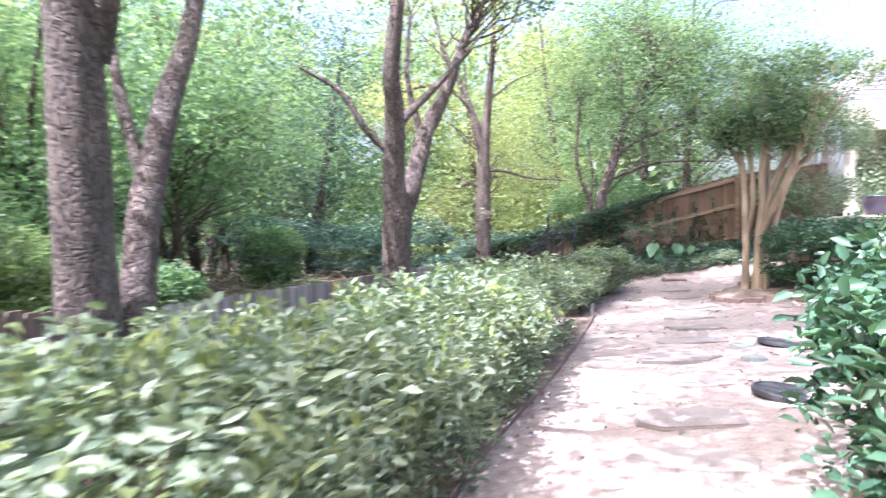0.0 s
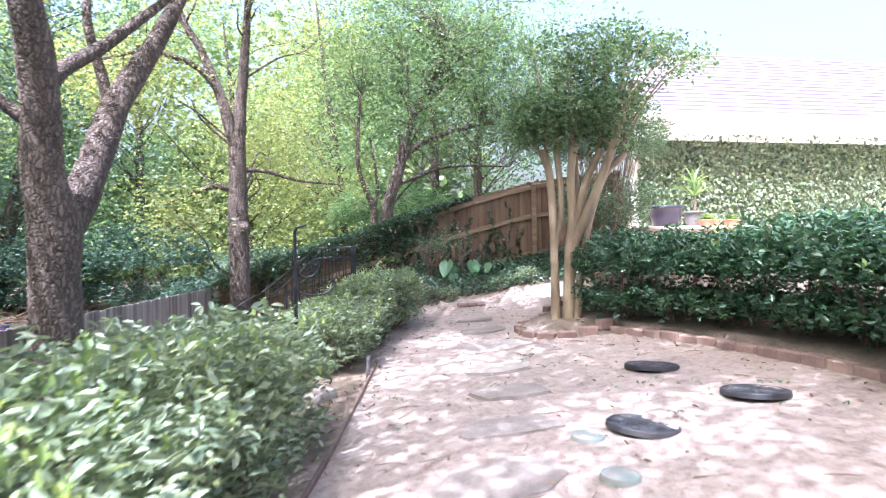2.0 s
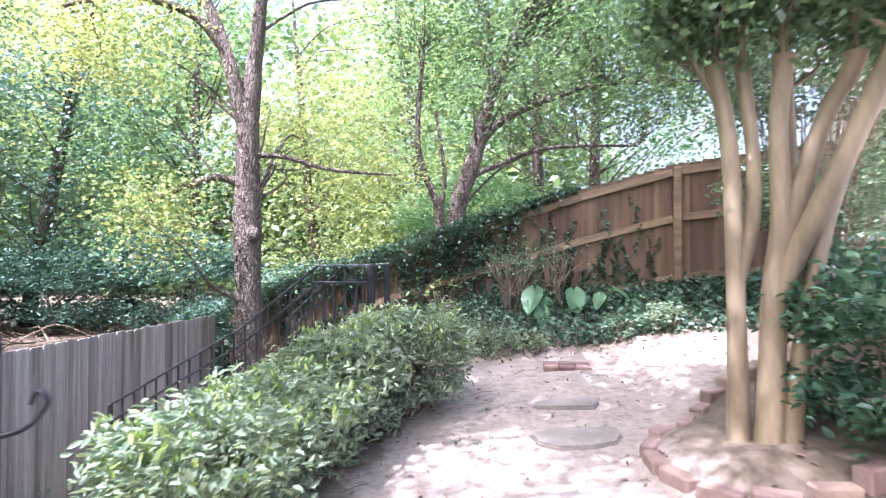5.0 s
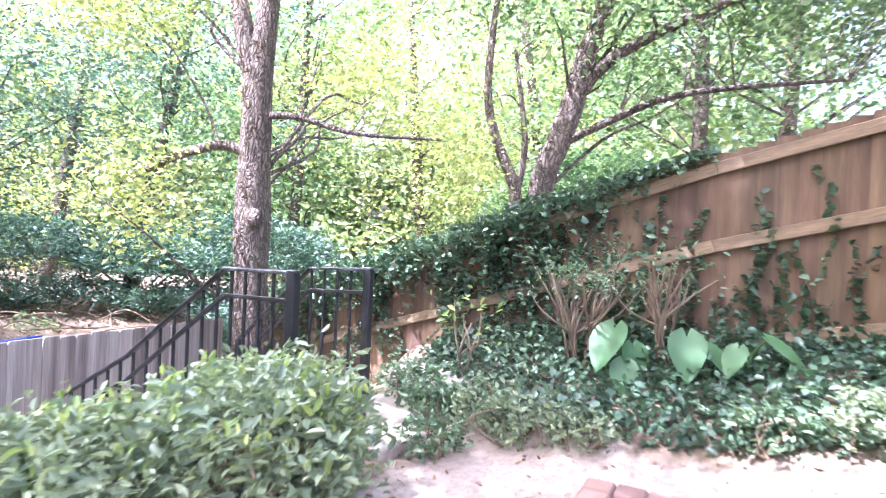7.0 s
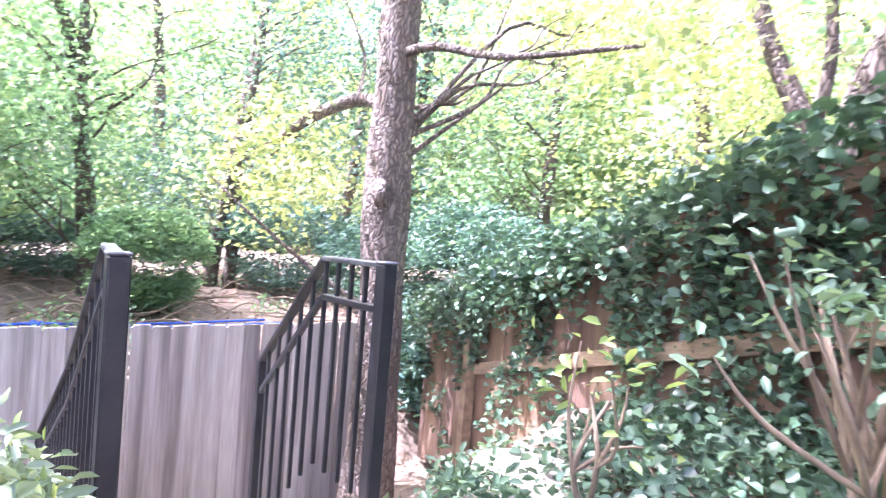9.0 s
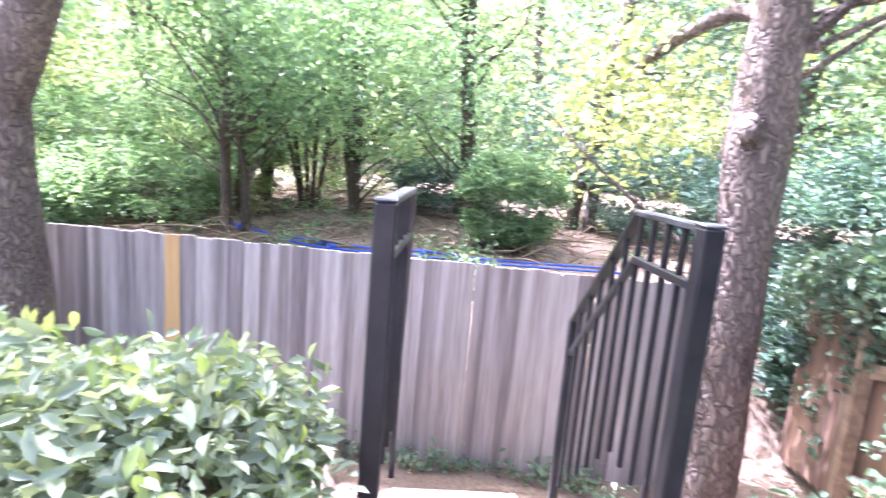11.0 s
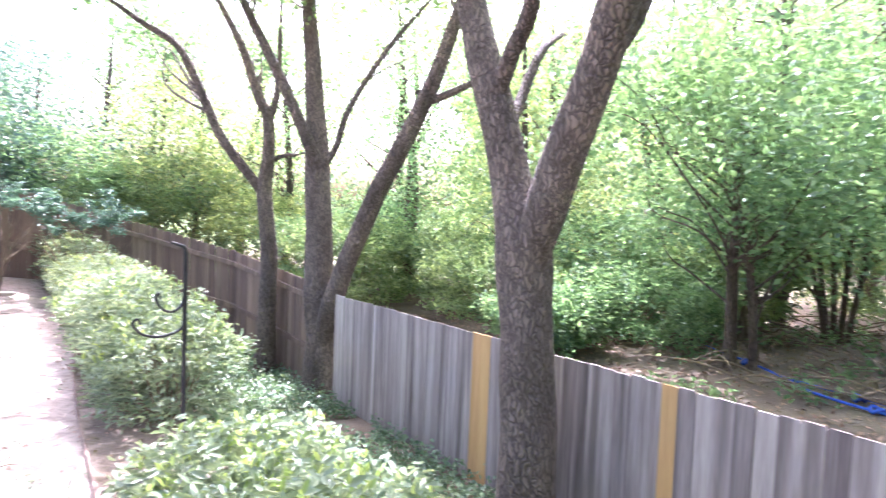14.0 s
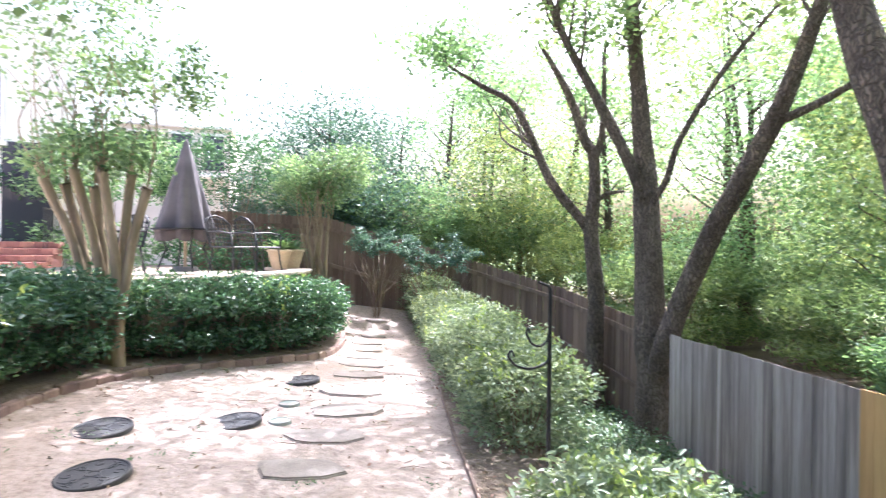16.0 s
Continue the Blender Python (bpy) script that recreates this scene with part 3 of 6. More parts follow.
# ---------------------------------------------------------------- path: stepping stones, lids, curb
def slab(name, x, y, sx, sy, thick, mat, seed, label, category, group, sides=9, lift=0.025, tilt=0.0, yaw=0.0):
    """A flat stone with an uneven outline."""
    rng = random.Random(seed)
    bm = bmesh.new()
    ring = []
    for k in range(sides):
        a = 2 * math.pi * k / sides + rng.uniform(-0.2, 0.2)
        sq = (abs(math.cos(a)) ** 4 + abs(math.sin(a)) ** 4) ** -0.25
        r = sq * rng.uniform(0.82, 1.0)
        ring.append(bm.verts.new((math.cos(a) * r * sx / 2, math.sin(a) * r * sy / 2, 0)))
    f = bm.faces.new(ring)
    ext = bmesh.ops.extrude_face_region(bm, geom=[f])
    top = [g for g in ext["geom"] if isinstance(g, bmesh.types.BMVert)]
    bmesh.ops.translate(bm, vec=(0, 0, thick), verts=top)
    bmesh.ops.recalc_face_normals(bm, faces=bm.faces)
    edges = [e for e in bm.edges if all(v in top for v in e.verts)]
    bmesh.ops.bevel(bm, geom=edges, offset=0.012, segments=2, affect="EDGES")
    ob = part(name, bm, mat, None)
    ob.location = (x, y, ground_z(x, y) - thick + lift)
    ob.rotation_euler = (tilt, -0.07, yaw)
    return tagged(ob, label, category, group)


STONES = [(1.45, 0.2, 0.55, 0.36), (1.55, 1.0, 0.5, 0.34), (1.7, 1.75, 0.55, 0.36), (1.84, 2.4, 0.6, 0.33), (2.0, 3.1, 0.6, 0.36), (2.2, 4.05, 0.68, 0.38), (2.38, 4.92, 0.72, 0.42), (2.66, 5.74, 0.68, 0.34), (2.92, 6.55, 0.6, 0.34),
          (3.04, 7.4, 0.62, 0.34), (3.33, 8.5, 0.78, 0.46), (3.5, 9.6, 0.58, 0.36), (3.55, 10.35, 0.5, 0.28), (0.9, -1.7, 0.5, 0.3), (1.15, -0.7, 0.5, 0.32)]
for k, (x, y, sx, sy) in enumerate(STONES):
    slab("stepping_stone", x, y, sx * 1.2, sy * 1.25, 0.06, M_stone, 20 + k, "flat tan flagstone sunk in the dirt path", "stepping stone", "stepping stones of the path", lift=0.019, yaw=random.uniform(-0.3, 0.3))


def brick_paver(x, y, yaw, label):
    t = thing("red_paver", (x, y, ground_z(x, y) - 0.02), label, "paver", "red pavers at the path's end")
    t.rotation_euler = (0, 0, yaw)
    for i in range(3):
        for j in range(2):
            bm = bmesh.new()
            solid(bm, (0.15, 0.15, 0.06), ((i - 1) * 0.155, (j - 0.5) * 0.155, 0.022), None, 0.012)
            part("brick", bm, M_redpaver, t)


brick_paver(3.72, 11.3, -0.12, "dull red block of set bricks lying on the path")


def scroll_lid(x, y, r, label):
    """A round black stepping lid with a cast scroll pattern: rim, hub, petals and curls."""
    t = thing("scroll_stepping_lid", (x, y, ground_z(x, y) + 0.003), label, "stepping lid", "round black lids on the path")
    t.rotation_euler = (0, -0.085, x)
    bm = bmesh.new()
    bmesh.ops.create_cone(bm, segments=48, radius1=r, radius2=r * 0.985, depth=0.03, cap_ends=True, matrix=Matrix.Translation((0, 0, 0.004)))
    part("disc", bm, M_rubber, t)
    rim = tubes([[((r * 0.93 * math.cos(a), r * 0.93 * math.sin(a), 0.016), r * 0.05) for a in np.linspace(0, 2 * math.pi, 49)]], 6)
    mesh_child("rim", *rim, M_rubber, t, smooth=True)
    hub = tubes([[((r * 0.17 * math.cos(a), r * 0.17 * math.sin(a), 0.017), r * 0.035) for a in np.linspace(0, 2 * math.pi, 25)]], 6)
    mesh_child("hub", *hub, M_rubber, t, smooth=True)
    for k in range(8):
        a0 = k * math.pi / 4
        path = []
        for s in np.linspace(0, 1, 14):
            rr = r * (0.22 + 0.62 * s)
            a = a0 + 0.55 * math.sin(s * math.pi) * (1 if k % 2 else -1)
            path.append(((rr * math.cos(a), rr * math.sin(a), 0.017), r * 0.032))
        curl = []
        for s in np.linspace(0, 1, 14):
            a = a0 + 0.39
            cx, cy = r * 0.66 * math.cos(a), r * 0.66 * math.sin(a)
            q = s * 5.2
            rr = r * 0.16 * (1 - 0.6 * s)
            curl.append(((cx + rr * math.cos(q + a), cy + rr * math.sin(q + a), 0.017), r * 0.028))
        mesh_child("scroll", *tubes([path, curl], 6), M_rubber, t, smooth=True)


for x, y in ((3.44, 5.35), (4.47, 5.61), (4.26, 6.64), (2.78, 3.58)):
    scroll_lid(x, y, 0.235, "round black rubber stepping lid with a scroll pattern")


def plain_lid(x, y, r):
    t = thing("valve_cover", (x, y, ground_z(x, y)), "small round dusty green plastic valve cover", "valve cover", "small covers on the path")
    bm = bmesh.new()
    bmesh.ops.create_cone(bm, segments=32, radius1=r, radius2=r * 0.94, depth=0.03, cap_ends=True, matrix=Matrix.Translation((0, 0, 0.006)))
    part("cover", bm, M_greenlid, t)
    ring = tubes([[((r * 0.88 * math.cos(a), r * 0.88 * math.sin(a), 0.021), 0.006) for a in np.linspace(0, 2 * math.pi, 33)]], 6)
    mesh_child("ring", *ring, M_greenlid, t, smooth=True)


plain_lid(3.05, 5.33, 0.11)
plain_lid(2.95, 4.72, 0.11)

curb = thing("curb", (4.5, 6, 0), "low curved curb of dull red bricks along the bed", "curb", kind="structure")


def curb_run(points, mat=M_curb, h=0.12):
    pts = np.array(points, float)
    seg = np.linalg.norm(np.diff(pts, axis=0), axis=1)
    acc = np.concatenate([[0], np.cumsum(seg)])
    n = int(acc[-1] / 0.232)
    bm = bmesh.new()
    solid(bm, (0.225, 0.10, h), (0, 0, 0), None, 0.012)
    first = part("brick", bm, mat, curb)
    for i in range(n):
        s = (i + 0.5) * acc[-1] / n
        x, y = np.interp(s, acc, pts[:, 0]), np.interp(s, acc, pts[:, 1])
        x2, y2 = np.interp(s + 0.05, acc, pts[:, 0]), np.interp(s + 0.05, acc, pts[:, 1])
        ob = first if i == 0 else new("brick", first.data)
        ob.parent = curb
        z = ground_z(x - 0.12, y) + h * 0.28 + random.uniform(-0.012, 0.012)
        ob.matrix_local = Matrix.Translation((x - 4.5, y - 6, z)) @ Matrix.Rotation(math.atan2(y2 - y, x2 - x) + random.uniform(-0.05, 0.05), 4, "Z") @ Matrix.Rotation(random.uniform(-0.04, 0.04), 4, "X")


def smooth_line(pts, steps=8):
    return [tuple(p[:2]) for p, _ in curve_points([(x, y, 0, 1) for x, y in pts], steps)]


curb_run(smooth_line(CURB))
ARC = [(4.40 + 0.60 * math.cos(a), 8.92 + 0.60 * math.sin(a)) for a in np.linspace(-0.9, -4.2, 16)]
curb_run(ARC, h=0.13)
curb_run(smooth_line([(4.1, 9.3), (4.5, 9.9), (5.2, 10.35), (6.0, 10.5)]), h=0.12)

# wooden edging strip along the hedge
edging = thing("path_edging", (1.4, 5, 0), "thin weathered timber edging between path and hedge", "edging", kind="structure")
line = [(lerp_table(PATH_LEFT, y) + 0.02, y) for y in np.arange(1.5, 8.6, 0.7)]
for (xa, ya), (xb, yb) in zip(line, line[1:]):
    b = beam("edging_board", (xa - 1.4, ya - 5, ground_z(xa, ya) + 0.0), (xb - 1.4, yb - 5, ground_z(xb, yb) + 0.0), 0.025, 0.08, M_darkwood, edging)

# ---------------------------------------------------------------- terrace
TERRACE = [(7.2, 11.5), (5.7, 10.35), (5.2, 9.75), (5.9, 9.1), (6.45, 8.1), (6.65, 6.8), (6.6, 5.4), (6.3, 4.3), (5.5, 3.3), (4.5, 2.6), (3.55, 1.8), (2.95, 0.9), (2.55, -0.05), (2.75, -0.65), (3.6, -1.2)]
TZ = 1.21
terrace = thing("terrace", (8, 5, 0), "raised terrace with a dry stone wall and pale flagstone coping", "terrace", kind="structure")
outline = TERRACE + [(19, -1.4), (19, 14.5), (7.6, 14.5)]
bm = bmesh.new()
f = bm.faces.new([bm.verts.new((x - 8, y - 5, TZ - 0.05)) for x, y in outline])
ext = bmesh.ops.extrude_face_region(bm, geom=[f])
bmesh.ops.translate(bm, vec=(0, 0, -2.2), verts=[g for g in ext["geom"] if isinstance(g, bmesh.types.BMVert)])
bmesh.ops.recalc_face_normals(bm, faces=bm.faces)
part("terrace_body", bm, M_wallstone, terrace)
tl = np.array(smooth_line(TERRACE, 6))
acc = np.concatenate([[0], np.cumsum(np.linalg.norm(np.diff(tl, axis=0), axis=1))])


def on_terrace(s):
    x, y = np.interp(s, acc, tl[:, 0]), np.interp(s, acc, tl[:, 1])
    x2, y2 = np.interp(s + 0.05, acc, tl[:, 0]), np.interp(s + 0.05, acc, tl[:, 1])
    return x, y, math.atan2(y2 - y, x2 - x)


bm = bmesh.new()
solid(bm, (0.44, 0.34, 0.06), (0, 0, 0), None, 0.012)
cop = part("coping_stone", bm, M_coping, terrace)
n = int(acc[-2] / 0.45)
for i in range(n):
    x, y, a = on_terrace((i + 0.5) * 0.45)
    ob = cop if i == 0 else new("coping_stone", cop.data)
    ob.parent = terrace
    ob.matrix_local = Matrix.Translation((x - 8, y - 5, TZ + 0.0)) @ Matrix.Rotation(a, 4, "Z") @ Matrix.Translation((0, 0.06, 0))
bm = bmesh.new()
solid(bm, (0.30, 0.08, 0.095), (0, 0, 0), None, 0.014)
blk = part("wall_stone", bm, M_wallstone, terrace)
count = 0
for row in range(3):
    for i in range(int(acc[-2] / 0.31)):
        x, y, a = on_terrace((i + 0.5 + 0.5 * (row % 2)) * 0.31)
        ob = blk if count == 0 else new("wall_stone", blk.data)
        count += 1
        ob.parent = terrace
        ob.matrix_local = Matrix.Translation((x - 8, y - 5, TZ - 0.085 - 0.105 * row)) @ Matrix.Rotation(a + random.uniform(-0.03, 0.03), 4, "Z") @ Matrix.Translation((0, random.uniform(-0.012, 0.012), 0))

# ---------------------------------------------------------------- house
house = thing("house", (11, 14, TZ), "pale stucco house with a grey shingle roof, seen over the terrace", "house")


def hbox(name, lo, hi, mat, label="", bevel=0.01):
    bm = bmesh.new()
    c = [(a + b) / 2 for a, b in zip(lo, hi)]
    solid(bm, [b - a for a, b in zip(lo, hi)], (c[0] - 11, c[1] - 14, c[2] - TZ), None, bevel)
    return part(name, bm, mat, house, label)


hbox("wall", (8.4, 14.4, TZ - 0.3), (19, 14.7, 4.0), M_stucco)
hbox("wall", (18.7, 3.2, TZ - 0.3), (19, 14.4, 4.0), M_white)
hbox("frieze_board", (8.2, 14.25, 3.62), (19, 14.4, 4.05), M_white, "white painted frieze")
hbox("gutter", (7.95, 13.72, 4.02), (19, 13.86, 4.16), M_white, "white gutter")
hbox("soffit", (7.95, 13.8, 4.0), (19, 14.75, 4.04), M_white)
hbox("porch_wall", (7.1, -2.95, TZ - 0.2), (11.5, -2.7, 6.4), M_white, "white painted porch wall")
hbox("door", (7.5, -2.7, TZ + 0.4), (8.4, -2.64, TZ + 2.5), M_glass, "dark glazed porch door")
hbox("window", (8.4, -2.7, 3.7), (9.9, -2.64, 5.2), M_glass, "dark upstairs window")
hbox("window_sill", (8.3, -2.72, 3.62), (10.0, -2.58, 3.7), M_white)
for xx in (8.36, 9.12, 9.88):
    hbox("window_frame", (xx, -2.72, 3.7), (xx + 0.06, -2.6, 5.2), M_white)
# roof of the house: sloping plane with courses of shingles
rise = thing("roof", (11, 14, TZ), "grey shingle hip roof of the house", "roof", kind="structure")
bm = bmesh.new()
rows = 18
for r in range(rows):
    y0, z0 = 13.75 + 0.2 * r, 4.12 + 0.15 * r
    x0 = 7.95 + 0.17 * r
    v = [bm.verts.new((p[0] - 11, p[1] - 14, p[2] - TZ)) for p in ((x0, y0, z0 + 0.018), (20, y0, z0 + 0.018), (20, y0 + 0.2, z0 + 0.15), (x0 + 0.17, y0 + 0.2, z0 + 0.15))]
    bm.faces.new(v)
    w = [bm.verts.new((p[0] - 11, p[1] - 14, p[2] - TZ)) for p in ((x0, y0, z0 - 0.03), (20, y0, z0 - 0.03), (20, y0, z0 + 0.018), (x0, y0, z0 + 0.018))]
    bm.faces.new(w)
part("shingle_courses", bm, M_shingle, rise)
bm = bmesh.new()
v = [bm.verts.new(p) for p in ((7.95 - 11, -0.25, 4.1 - TZ), (11.1 - 11, 3.4, 6.8 - TZ), (7.95 - 11, 6, 4.1 - TZ))]
bm.faces.new(v)
part("hip_side", bm, M_shingle, rise)

# brick steps up to the porch
steps = thing("brick_steps", (7.75, -1.3, TZ), "red brick steps up to the white porch", "steps")
steps.rotation_euler = (0, 0, -math.pi / 2)
for i in range(4):
    for j in range(7):
        bm = bmesh.new()
        solid(bm, (0.30, 0.205, 0.115), (0.3 * i - 0.55, (j - 3) * 0.21, 0.06 + 0.12 * i), None, 0.008)
        part("brick", bm, M_brick, steps)
    if i:
        bm = bmesh.new()
        solid(bm, (0.30, 1.4, 0.12 * i), (0.3 * i - 0.55, 0, 0.06 * i - 0.002), None, 0.004)
        part("step_core", bm, M_brick, steps)
porch_rail = thing("porch_railing", (7.2, -1.9, TZ), "black iron railing on the porch", "railing")
for z in (0.35, 1.1):
    beam("rail", (0, -1.5, z), (0, 0.6, z), 0.03, 0.03, M_iron, porch_rail)
for k in range(15):
    beam("baluster", (0, -1.5 + 0.15 * k, 0), (0, -1.5 + 0.15 * k, 1.1), 0.016, 0.016, M_iron, porch_rail, bevel=0.002)
# neighbouring house far behind
far = thing("neighbour_house", (6.2, -16, 1), "pale house with dark windows and a balcony behind the trees", "house")
def fbox(name, lo, hi, mat, parent=None):
    bm = bmesh.new()
    solid(bm, [b - a for a, b in zip(lo, hi)], [(a + b) / 2 - o for a, b, o in zip(lo, hi, (6.2, -16, 1))], None, 0.01)
    return part(name, bm, mat, parent or far)
fbox("wall", (5.0, -22, 0), (9.6, -16, 6.7), M_stucco)
for wx in (5.7, 7.0, 8.6):
    w = fbox("window", (wx - 0.4, -16.0, 4.9), (wx + 0.4, -15.95, 6.4), M_glass)
    fbox("window_frame", (wx - 0.5, -15.99, 6.4), (wx + 0.5, -15.93, 6.5), M_white)
fbox("balcony_floor", (5.0, -16, 4.5), (8.0, -15.0, 4.65), M_white)
for k in range(18):
    fbox("balcony_bar", (5.0 + 0.18 * k, -15.03, 4.65), (5.03 + 0.18 * k, -15.0, 5.6), M_iron)
fbox("balcony_rail", (5.0, -15.05, 5.6), (8.05, -14.98, 5.66), M_iron)
fbox("roof", (4.9, -22.2, 6.7), (9.7, -15.8, 6.8), M_white)

# ---------------------------------------------------------------- terrace furniture
def umbrella(x, y):
    t = thing("patio_umbrella", (x, y, TZ), "closed dark grey fabric umbrella on a wooden pole", "umbrella")
    v, f = tubes([[((0, 0, z), 0.027) for z in (0, 0.6, 1.2, 2.12)]], 12)
    mesh_child("pole", v, f, M_umbwood, t, "tan wooden pole", True)
    bm = bmesh.new()
    bmesh.ops.create_cone(bm, segments=24, radius1=0.24, radius2=0.2, depth=0.08, cap_ends=True, matrix=Matrix.Translation((0, 0, 0.04)))
    part("base", bm, M_potgrey, t)
    rows, seg = 18, 64
    vs = []
    for i in range(rows):
        s = i / (rows - 1)
        z = 2.14 - 1.60 * s
        r = 0.05 + 0.40 * s ** 0.85 * (1 if s < 0.9 else 1 - 1.6 * (s - 0.9))
        for k in range(seg):
            a = 2 * math.pi * k / seg
            fold = 1 + (0.20 * s) * math.cos(8 * a) + 0.05 * s * math.cos(16 * a + 1)
            vs.append((r * fold * math.cos(a), r * fold * math.sin(a), z + 0.03 * s * math.cos(8 * a + 2)))
    fs = [(i * seg + k, i * seg + (k + 1) % seg, (i + 1) * seg + (k + 1) % seg, (i + 1) * seg + k) for i in range(rows - 1) for k in range(seg)]
    mesh_child("canopy", np.array(vs), np.array(fs), M_fabric, t, "folded grey fabric", True)
    v, f = tubes([[((0, 0, 2.12), 0.05), ((0, 0, 2.2), 0.045), ((0, 0, 2.27), 0.01)]], 10)
    mesh_child("finial", v, f, M_fabric, t, smooth=True)


umbrella(4.58, 0.27)


def iron_chair(x, y, yaw):
    """A cast iron garden armchair with a lattice back."""
    t = thing("iron_chair", (x, y, TZ), "dark cast iron garden armchair with a lattice back", "chair", "chairs on the terrace")
    t.rotation_euler = (0, 0, yaw)
    rows = []
    for k in range(7):
        u = -0.22 + 0.073 * k
        rows.append([((u, -0.24, 0.44), 0.009), ((u * 1.05, -0.30, 0.70), 0.009), ((u * 0.9, -0.36, 0.92 - 0.9 * u * u), 0.009)])
    for k in range(6):
        z = 0.50 + 0.075 * k
        rows.append([((-0.23, -0.25 - 0.12 * (z - 0.44) / 0.4, z), 0.009), ((0, -0.27 - 0.12 * (z - 0.44) / 0.4, z + 0.01), 0.009), ((0.23, -0.25 - 0.12 * (z - 0.44) / 0.4, z), 0.009)])
    mesh_child("back_lattice", *tubes(rows, 5), M_iron, t, smooth=True)
    mesh_child("back_frame", *tubes([[((-0.25, -0.23, 0.42), 0.016), ((-0.27, -0.33, 0.8), 0.016), ((-0.16, -0.37, 0.9), 0.016), ((0, -0.38, 0.94), 0.016), ((0.16, -0.37, 0.9), 0.016), ((0.27, -0.33, 0.8), 0.016), ((0.25, -0.23, 0.42), 0.016)]], 8), M_iron, t, smooth=True)
    bm = bmesh.new()
    solid(bm, (0.5, 0.48, 0.025), (0, 0, 0.43), None, 0.01)
    part("seat", bm, M_iron, t)
    for sx in (-1, 1):
        mesh_child("armrest", *tubes([[((sx * 0.26, -0.28, 0.66), 0.014), ((sx * 0.29, 0.0, 0.67), 0.016), ((sx * 0.28, 0.2, 0.64), 0.014), ((sx * 0.27, 0.22, 0.43), 0.013)]], 6), M_iron, t, smooth=True)
        for sy in (-0.21, 0.21):
            mesh_child("leg", *tubes([[((sx * 0.22, sy, 0.43), 0.016), ((sx * 0.24, sy * 1.1, 0.2), 0.014), ((sx * 0.27, sy * 1.25, 0.0), 0.016)]], 6), M_iron, t, smooth=True)


iron_chair(3.75, 1.15, 0.9)
iron_chair(3.35, 0.55, 2.2)
iron_chair(5.4, 1.2, -0.6)
table = thing("iron_table", (4.58, 0.27, TZ), "round dark iron table round the umbrella pole", "table")
bm = bmesh.new()
bmesh.ops.create_cone(bm, segments=40, radius1=0.55, radius2=0.55, depth=0.025, cap_ends=True, matrix=Matrix.Translation((0, 0, 0.72)))
part("tabletop", bm, M_iron, table)
for k in range(4):
    a = k * math.pi / 2 + 0.4
    mesh_child("leg", *tubes([[((0.42 * math.cos(a), 0.42 * math.sin(a), 0.71), 0.016), ((0.3 * math.cos(a), 0.3 * math.sin(a), 0.4), 0.016), ((0.45 * math.cos(a), 0.45 * math.sin(a), 0), 0.018)]], 6), M_iron, table, smooth=True)


def pot(name, x, y, z, r, h, mat, label, group="", flare=0.8, saucer=False):
    """A round planter turned on a profile, with rim and soil."""
    t = thing(name, (x, y, z), label, "planter", group)
    prof = [(flare * r * 0.96, 0.0), (flare * r, 0.01), (r * (flare + 1) / 2 * 1.02, h * 0.5), (r * 0.97, h * 0.86), (r * 1.04, h * 0.88), (r * 1.06, h * 0.97), (r * 1.02, h), (r * 0.92, h), (r * 0.9, h * 0.9)]
    seg = 32
    vs = [(a * math.cos(2 * math.pi * k / seg), a * math.sin(2 * math.pi * k / seg), b) for a, b in prof for k in range(seg)]
    fs = [(i * seg + k, i * seg + (k + 1) % seg, (i + 1) * seg + (k + 1) % seg, (i + 1) * seg + k) for i in range(len(prof) - 1) for k in range(seg)]
    mesh_child("vessel", np.array(vs), np.array(fs), mat, t, smooth=True)
    bm = bmesh.new()
    bmesh.ops.create_cone(bm, segments=seg, radius1=r * 0.91, radius2=r * 0.91, depth=0.02, cap_ends=True, matrix=Matrix.Translation((0, 0, h * 0.9)))
    part("soil", bm, M_bark2, t, "dark potting soil")
    return t


PZ = TZ + 0.03
plinth = thing("terrace_plinth", (11.6, 12.6, TZ), "low pale stone plinth carrying the pots", "plinth")
bm = bmesh.new()
solid(bm, (8.6, 1.5, 0.28), (0, 0, 0.12), None, 0.01)
part("plinth_body", bm, M_wallstone, plinth)
bm = bmesh.new()
solid(bm, (8.7, 1.6, 0.06), (0, 0, 0.29), None, 0.012)
part("slab", bm, M_coping, plinth)
pot("glazed_planter", 7.98, 12.4, 1.53, 0.33, 0.41, M_potblue, "large navy glazed pot on the terrace edge", flare=0.72)
pot("grey_planter", 8.75, 12.6, 1.53, 0.2, 0.32, M_potgrey, "grey pot holding a spiky yucca", flare=0.85)
pot("clay_bowl", 8.75, 12.15, 1.53, 0.2, 0.13, M_potclay, "shallow terracotta bowl with leafy plants", flare=0.8)
pot("clay_bowl", 9.3, 12.2, 1.53, 0.15, 0.13, M_potclay, "small terracotta bowl with leafy plants", flare=0.8)
pot("cream_urn", 3.02, -0.25, PZ, 0.22, 0.36, M_potcream, "cream flared pot with a fern on the terrace", "cream pots", 0.62)
pot("cream_urn", 2.78, -0.62, PZ, 0.22, 0.36, M_potcream, "cream flared pot beside the crape myrtle", "cream pots", 0.62)
orb = boulder(6.0, 4.2, TZ + 0.1, 0.2, 0.2, 0.2, 3, M_potgrey, "round grey garden stone on the terrace wall", "garden_stone", "")

